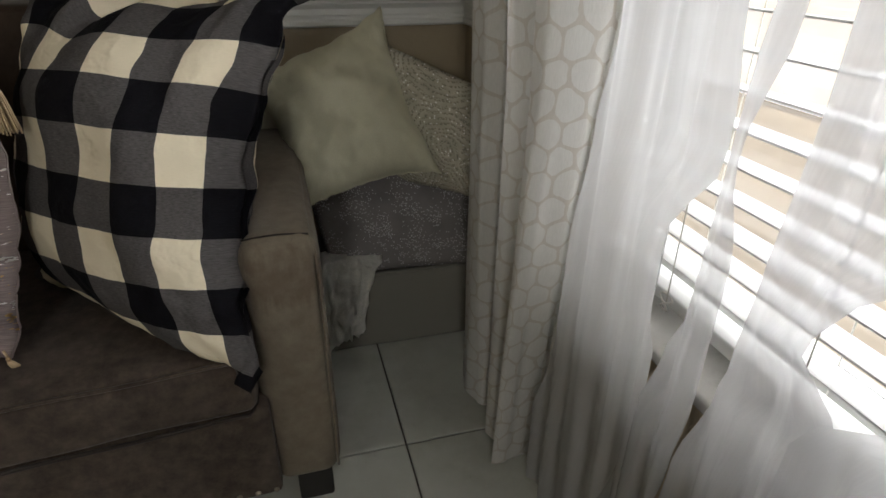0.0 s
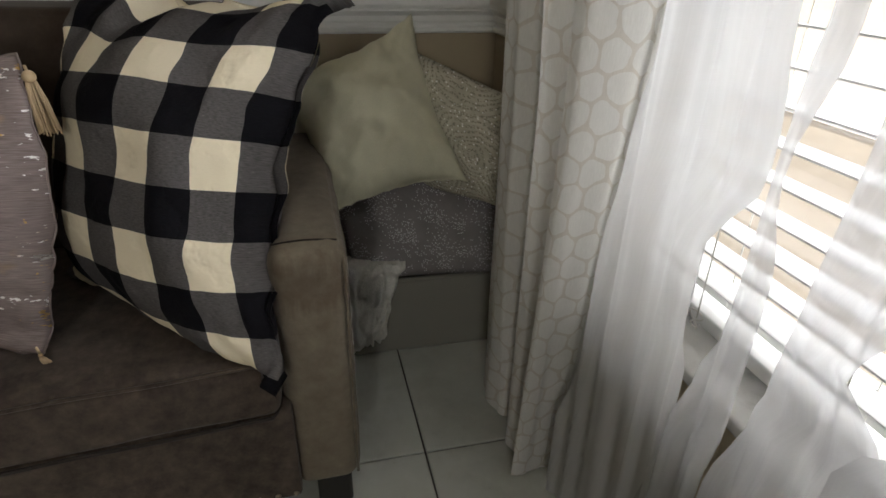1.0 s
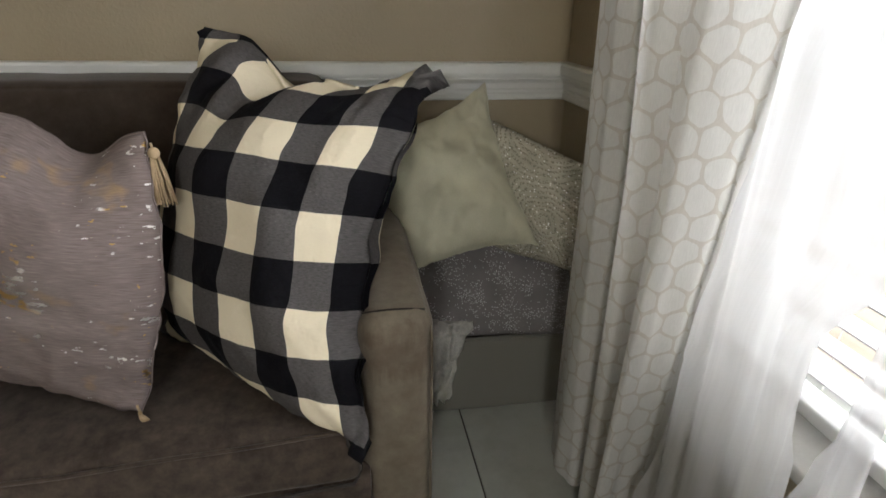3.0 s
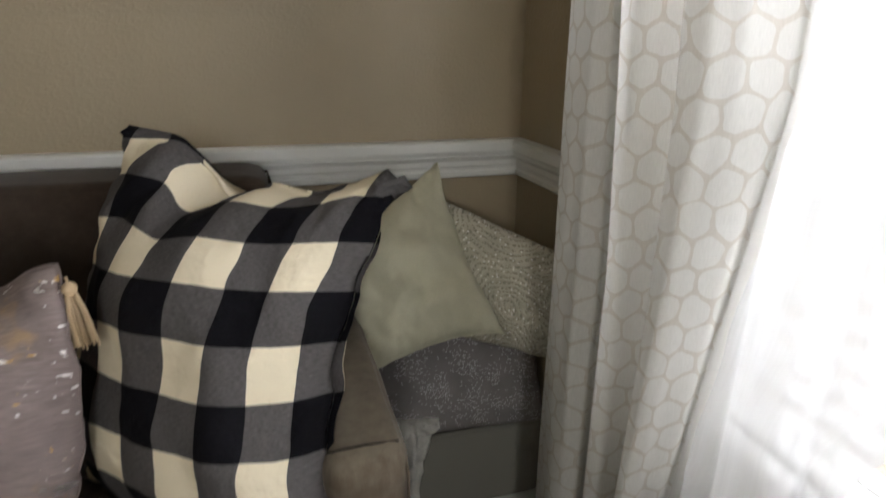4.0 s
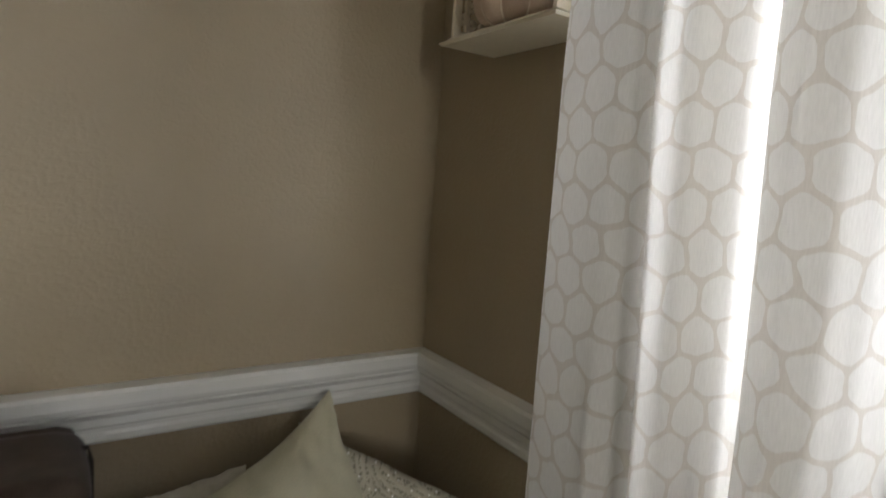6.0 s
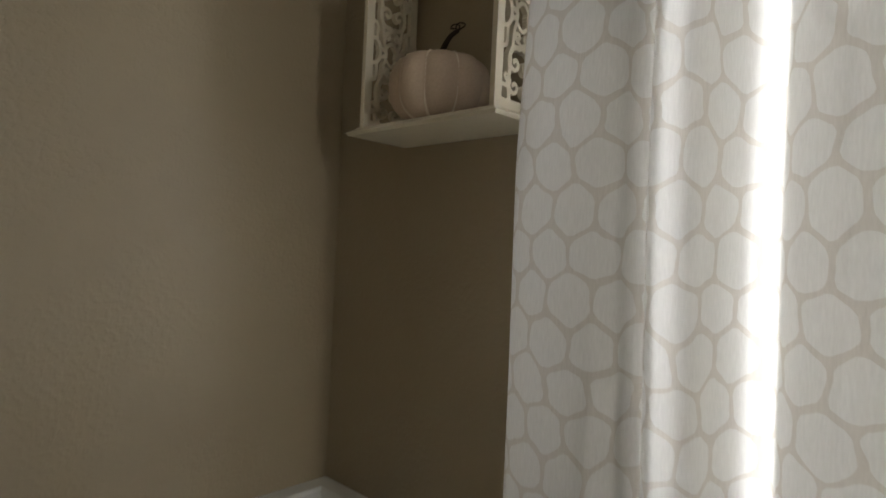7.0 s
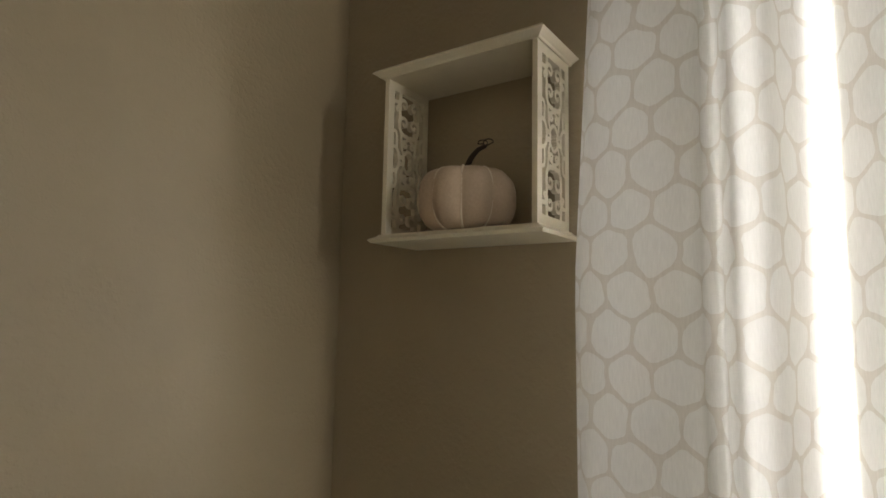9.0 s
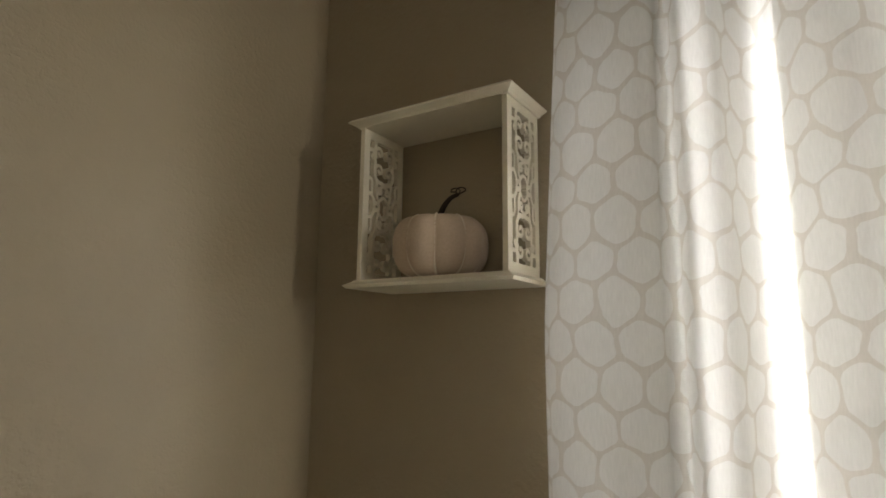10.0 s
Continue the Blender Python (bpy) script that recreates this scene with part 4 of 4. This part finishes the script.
bm, rim = pillow([(-0.545, 1.70, 0.735), (-0.200, 1.800, 0.882), (-0.118, 1.495, 0.538), (-0.455, 1.50, 0.470)], 0.125, 0.06, (0.43, 0.43), 0.13, 56, 0, None, 0.010, 9.4)
sage = thing("plain_cushion", "plain pale sage cushion propped on the pile", "cushion", (-0.32, 1.6, 0.45))
put("cover", bm, M_SAGE, sage)
put("seam", tube(rim, 0.0018, 5, closed=True), M_SAGE, sage)


def throw_cloth():
    """A crumpled cloth slipping over the bin's front edge."""
    bm = bmesh.new()
    uvl = bm.loops.layers.uv.new("UVMap")
    n, m = 26, 34
    vs = {}
    for i in range(n + 1):
        for j in range(m + 1):
            u, v = i / n, j / m
            wide = 0.20 - 0.10 * v
            x = -0.455 + wide * u + 0.015 * v
            drop = max(0.0, v - 0.22) / 0.78
            y = 1.60 - 0.06 * min(1, v / 0.22) - 0.012 * drop
            z = 0.285 + 0.03 * (1 - v) - 0.255 * drop * (1 - 0.25 * u)
            fold = 0.022 * math.sin(u * 15 + v * 5 + 2 * math.sin(v * 5)) + 0.034 * noise.noise(Vector((u * 5, v * 6, 2))) + 0.016 * noise.noise(Vector((u * 13, v * 13, 6)))
            y -= abs(fold) + 0.006
            x += 0.010 * noise.noise(Vector((u * 4, v * 6, 5)))
            vs[i, j] = bm.verts.new((x, y, z))
    for i in range(n):
        for j in range(m):
            q = [(i, j), (i, j + 1), (i + 1, j + 1), (i + 1, j)]
            f = bm.faces.new([vs[k] for k in q])
            for loop, (a, b) in zip(f.loops, q):
                loop[uvl].uv = (a / n * 0.2, b / m * 0.3)
    bmesh.ops.solidify(bm, geom=bm.faces[:], thickness=0.003)
    return bm

put("cloth", throw_cloth(), M_THROW, thing("throw", "crumpled pale grey throw hanging over the bin", "throw", (-0.38, 1.56, 0.02)))

# ---------------------------------------------------------------- shelf and pumpkin
SH0, SH1, SZ0, SZ1, SF = 1.384, 1.652, 1.573, 1.826, -0.060
shelf = thing("wall_shelf", "white wooden box shelf with scroll-cut sides on the wall", "shelf", (CX, 1.53, 1.55))


def slab(z0, z1, flip):
    """A shelf board with an ogee edge on its three free sides."""
    steps = [(0.0, 0.012), (0.35, 0.016), (0.55, 0.011), (0.8, 0.005), (1.0, 0.003)]
    bm = bmesh.new()
    rings = []
    for f, o in steps:
        z = z1 - (z1 - z0) * f if flip else z0 + (z1 - z0) * f
        rings.append([bm.verts.new(p) for p in ((CX, SH0 - o, z), (SF - o, SH0 - o, z), (SF - o, SH1 + o, z), (CX, SH1 + o, z))])
    for a, b in zip(rings, rings[1:]):
        for k in range(4):
            bm.faces.new((a[k], a[(k + 1) % 4], b[(k + 1) % 4], b[k]))
    bm.faces.new(rings[0]), bm.faces.new(rings[-1][::-1])
    bmesh.ops.recalc_face_normals(bm, faces=bm.faces[:])
    return bm

put("shelf_board", slab(1.560, SZ0, False), M_SHELF, shelf, smooth=False)
put("top_board", slab(SZ1, 1.839, True), M_SHELF, shelf, smooth=False)


def spiral(cx, cz, r0, r1, a0, a1, n=22):
    return [(cx + (r0 + (r1 - r0) * k / n) * math.cos(radians(a0 + (a1 - a0) * k / n)), cz + (r0 + (r1 - r0) * k / n) * math.sin(radians(a0 + (a1 - a0) * k / n))) for k in range(n + 1)]


def fret_side(y0, y1):
    """Side panel: one board cut through, leaving a border and scrolls mirrored both ways."""
    x0, x1, z0, z1 = SF, CX - 0.004, SZ0, SZ1
    cx, cz, hx, hz = (x0 + x1) / 2, (z0 + z1) / 2, (x1 - x0) / 2, (z1 - z0) / 2
    bx, bz = 0.0145, 0.014
    # one quarter of the scrollwork: lyre band, two inner scrolls, the small centre scroll, diamond and side lobes
    fret = [([(0.0225, 0.114), (0.0240, 0.104), (0.0258, 0.094), (0.0250, 0.084), (0.0235, 0.074), (0.0250, 0.064), (0.0240, 0.054), (0.0200, 0.0465), (0.0120, 0.0425), (0.0050, 0.0430), (0, 0.0400)], 0.0060),
            (spiral(0.0132, 0.0945, 0.0112, 0.0030, -40, 330), 0.0046),
            (spiral(0.0125, 0.0640, 0.0114, 0.0030, -30, 340), 0.0046),
            ([(0.0200, 0.0465), (0.0190, 0.0390), (0.0180, 0.0290), (0.0165, 0.0190), (0.0125, 0.0090), (0.0118, 0)], 0.0046),
            ([(0, 0.0400), (0.0040, 0.0365), (0.0090, 0.0350)], 0.0044),
            (spiral(0.0085, 0.0285, 0.0065, 0.0022, 85, -290), 0.0040),
            ([(0, 0.0185), (0.0045, 0.0175), (0.0125, 0.0090)], 0.0044),
            ([(0.0400, 0.0205), (0.0310, 0.0185), (0.0255, 0.0115), (0.0235, 0)], 0.0050),
            ([(0.0118, 0.0020), (0.0180, 0.0060), (0.0245, 0.0060)], 0.0056),
            ([(0.0400, 0.0470), (0.0330, 0.0450), (0.0305, 0.0370), (0.0310, 0.0290), (0.0310, 0.0185)], 0.0046),
            ([(0.0255, 0.0900), (0.0310, 0.0960), (0.0400, 0.0950)], 0.0048),
            ([(0.0258, 0.0860), (0.0310, 0.0880), (0.0335, 0.0840), (0.0315, 0.0810)], 0.0042)]
    nx, nz = 72, 184
    gx, gz = np.linspace(-hx, hx, nx + 1), np.linspace(-hz, hz, nz + 1)
    px, pz = np.abs(gx)[:, None], np.abs(gz)[None, :]
    # how far each grid point lies inside the wood
    solid = np.maximum(px - (hx - bx), pz - (hz - bz)) + 0.0 * px
    for line, w in fret:
        for (ax, az), (ex, ez) in zip(line, line[1:]):
            dx, dz = ex - ax, ez - az
            t = np.clip(((px - ax) * dx + (pz - az) * dz) / max(dx * dx + dz * dz, 1e-12), 0, 1)
            solid = np.maximum(solid, 0.58 * w - np.hypot(px - ax - t * dx, pz - az - t * dz))
    bm = bmesh.new()
    made = {}

    def vert(key, x, z, y):
        if (key, y) not in made:
            made[key, y] = bm.verts.new((cx + x, y, cz + z))
        return made[key, y]

    for i in range(nx):
        for j in range(nz):
            ring = [(i, j), (i + 1, j), (i + 1, j + 1), (i, j + 1)]
            val = [solid[q] for q in ring]
            if max(val) <= 0:
                continue
            out, cut = [], []
            for k in range(4):
                (p, vp), (q, vq) = (ring[k], val[k]), (ring[(k + 1) % 4], val[(k + 1) % 4])
                if vp > 0:
                    out.append((p, gx[p[0]], gz[p[1]]))
                if (vp > 0) != (vq > 0):
                    f = min(0.98, max(0.02, vp / (vp - vq)))
                    out.append(((min(p, q), max(p, q)), gx[p[0]] + f * (gx[q[0]] - gx[p[0]]), gz[p[1]] + f * (gz[q[1]] - gz[p[1]])))
                    cut.append(len(out) - 1)
            front = [vert(*o, y0) for o in out]
            back = [vert(*o, y1) for o in out]
            bm.faces.new(front)
            bm.faces.new(back[::-1])
            n = len(out)
            for k in range(n):
                m = (k + 1) % n
                if k in cut and m in cut:
                    bm.faces.new((front[m], front[k], back[k], back[m]))
    for k in (0, nx):
        for j in range(nz):
            a, b = ((k, j), gx[k], gz[j]), ((k, j + 1), gx[k], gz[j + 1])
            bm.faces.new((vert(*a, y0), vert(*b, y0), vert(*b, y1), vert(*a, y1)))
    bmesh.ops.recalc_face_normals(bm, faces=bm.faces[:])
    return bm

put("side_panel", fret_side(SH0, SH0 + 0.008), M_SHELF, shelf, "white panel cut with scrollwork", smooth=False)
put("side_panel", fret_side(SH1 - 0.008, SH1), M_SHELF, shelf, "white panel cut with scrollwork", smooth=False)

PX, PY, PZ, PR, PH = -0.018, 1.521, 1.573, 0.075, 0.104
pumpkin = thing("fabric_pumpkin", "small pale pink fabric pumpkin with a dark curled stem", "ornament", (PX, PY, PZ))
LOBES = 9


def pumpkin_spot(a, v, groove=True):
    """v runs from the flat base to the dimpled top."""
    lobe = abs(math.sin(LOBES * (a + 0.60) / 2)) ** 0.55 if groove else 0.0
    ph = v * math.pi
    r = PR * math.sin(ph) ** 0.62 * (0.865 + 0.135 * lobe)
    z = PH * (0.5 - 0.5 * math.copysign(abs(math.cos(ph)) ** 0.8, math.cos(ph)))
    z -= 0.014 * math.exp(-((v - 1) / 0.16) ** 2)
    z = max(0.0, z - 0.002)
    r *= 1 + 0.015 * noise.noise(Vector((math.cos(a) * 1.5, math.sin(a) * 1.5, v * 2)))
    return Vector((PX + r * math.cos(a), PY + r * math.sin(a), PZ + z))

bm = bmesh.new()
uvl = bm.loops.layers.uv.new("UVMap")
NA, NV = 108, 30
g = [[bm.verts.new(pumpkin_spot(math.tau * i / NA, 0.02 + 0.96 * j / NV)) for i in range(NA)] for j in range(NV + 1)]
for j in range(NV):
    for i in range(NA):
        f = bm.faces.new((g[j][i], g[j][(i + 1) % NA], g[j + 1][(i + 1) % NA], g[j + 1][i]))
        for loop, (a, b) in zip(f.loops, ((i, j), (i + 1, j), (i + 1, j + 1), (i, j + 1))):
            loop[uvl].uv = (a / NA * 0.44, b / NV * 0.16)
bm.faces.new(g[0][::-1]), bm.faces.new(g[NV])
put("body", bm, M_PUMPKIN, pumpkin)
for k in range(LOBES):
    a = math.tau * k / LOBES - 0.60
    pts = [pumpkin_spot(a, 0.05 + 0.93 * j / 26, False) for j in range(27)]
    cpt = Vector((PX, PY, PZ + PH / 2))
    put("seam", tube([p + (p - cpt).normalized() * 0.0008 for p in pts], 0.0022, 6), M_SEAM, pumpkin, "cream cord seam")
top = Vector((PX, PY, PZ + PH - 0.016))
stem = [top + Vector(q) for q in ((0, 0, 0), (0, -0.001, 0.014), (-0.001, -0.008, 0.026), (-0.003, -0.021, 0.036), (-0.004, -0.035, 0.040))]
put("stem", tube([p for p in smooth_line(stem, 5)], [0.0058 - 0.0028 * i / 20 for i in range(21)], 8), M_STEM, pumpkin, "dark brown twisted stem")
tip = stem[-1]
curl = [tip + Vector((0.002 * math.sin(2 * a), -0.004 - 0.006 * math.cos(a) + 0.0016 * a - 0.003, 0.004 + 0.006 * math.sin(a))) for a in (k * 0.4 for k in range(24))]
put("tendril", tube([tip - Vector((0, -0.006, 0.002))] + curl + [curl[-1] + Vector((0, -0.010, -0.002))], 0.0011, 5), M_STEM, pumpkin)

# ---------------------------------------------------------------- floor tiles
TS, GAP = 0.457, 0.005
tile_bm = box(-TS / 2 + GAP / 2, TS / 2 - GAP / 2, -TS / 2 + GAP / 2, TS / 2 - GAP / 2, -0.008, 0.0, r=0.0015, seg=1)
tile_me = mesh_of("tile", tile_bm, M_TILE, False)
for i in range(-8, 1):
    for j in range(-12, 2):
        cx, cy = -0.288 + TS * (i + 0.5), 1.175 + TS * (j + 0.5)
        if cx - TS / 2 > CX or cy - TS / 2 > CY:
            continue
        o = new("tile", tile_me)
        o.location = (cx, cy, 0.0004 * math.sin(3.1 * i + 1.7 * j))
        o.parent = floor
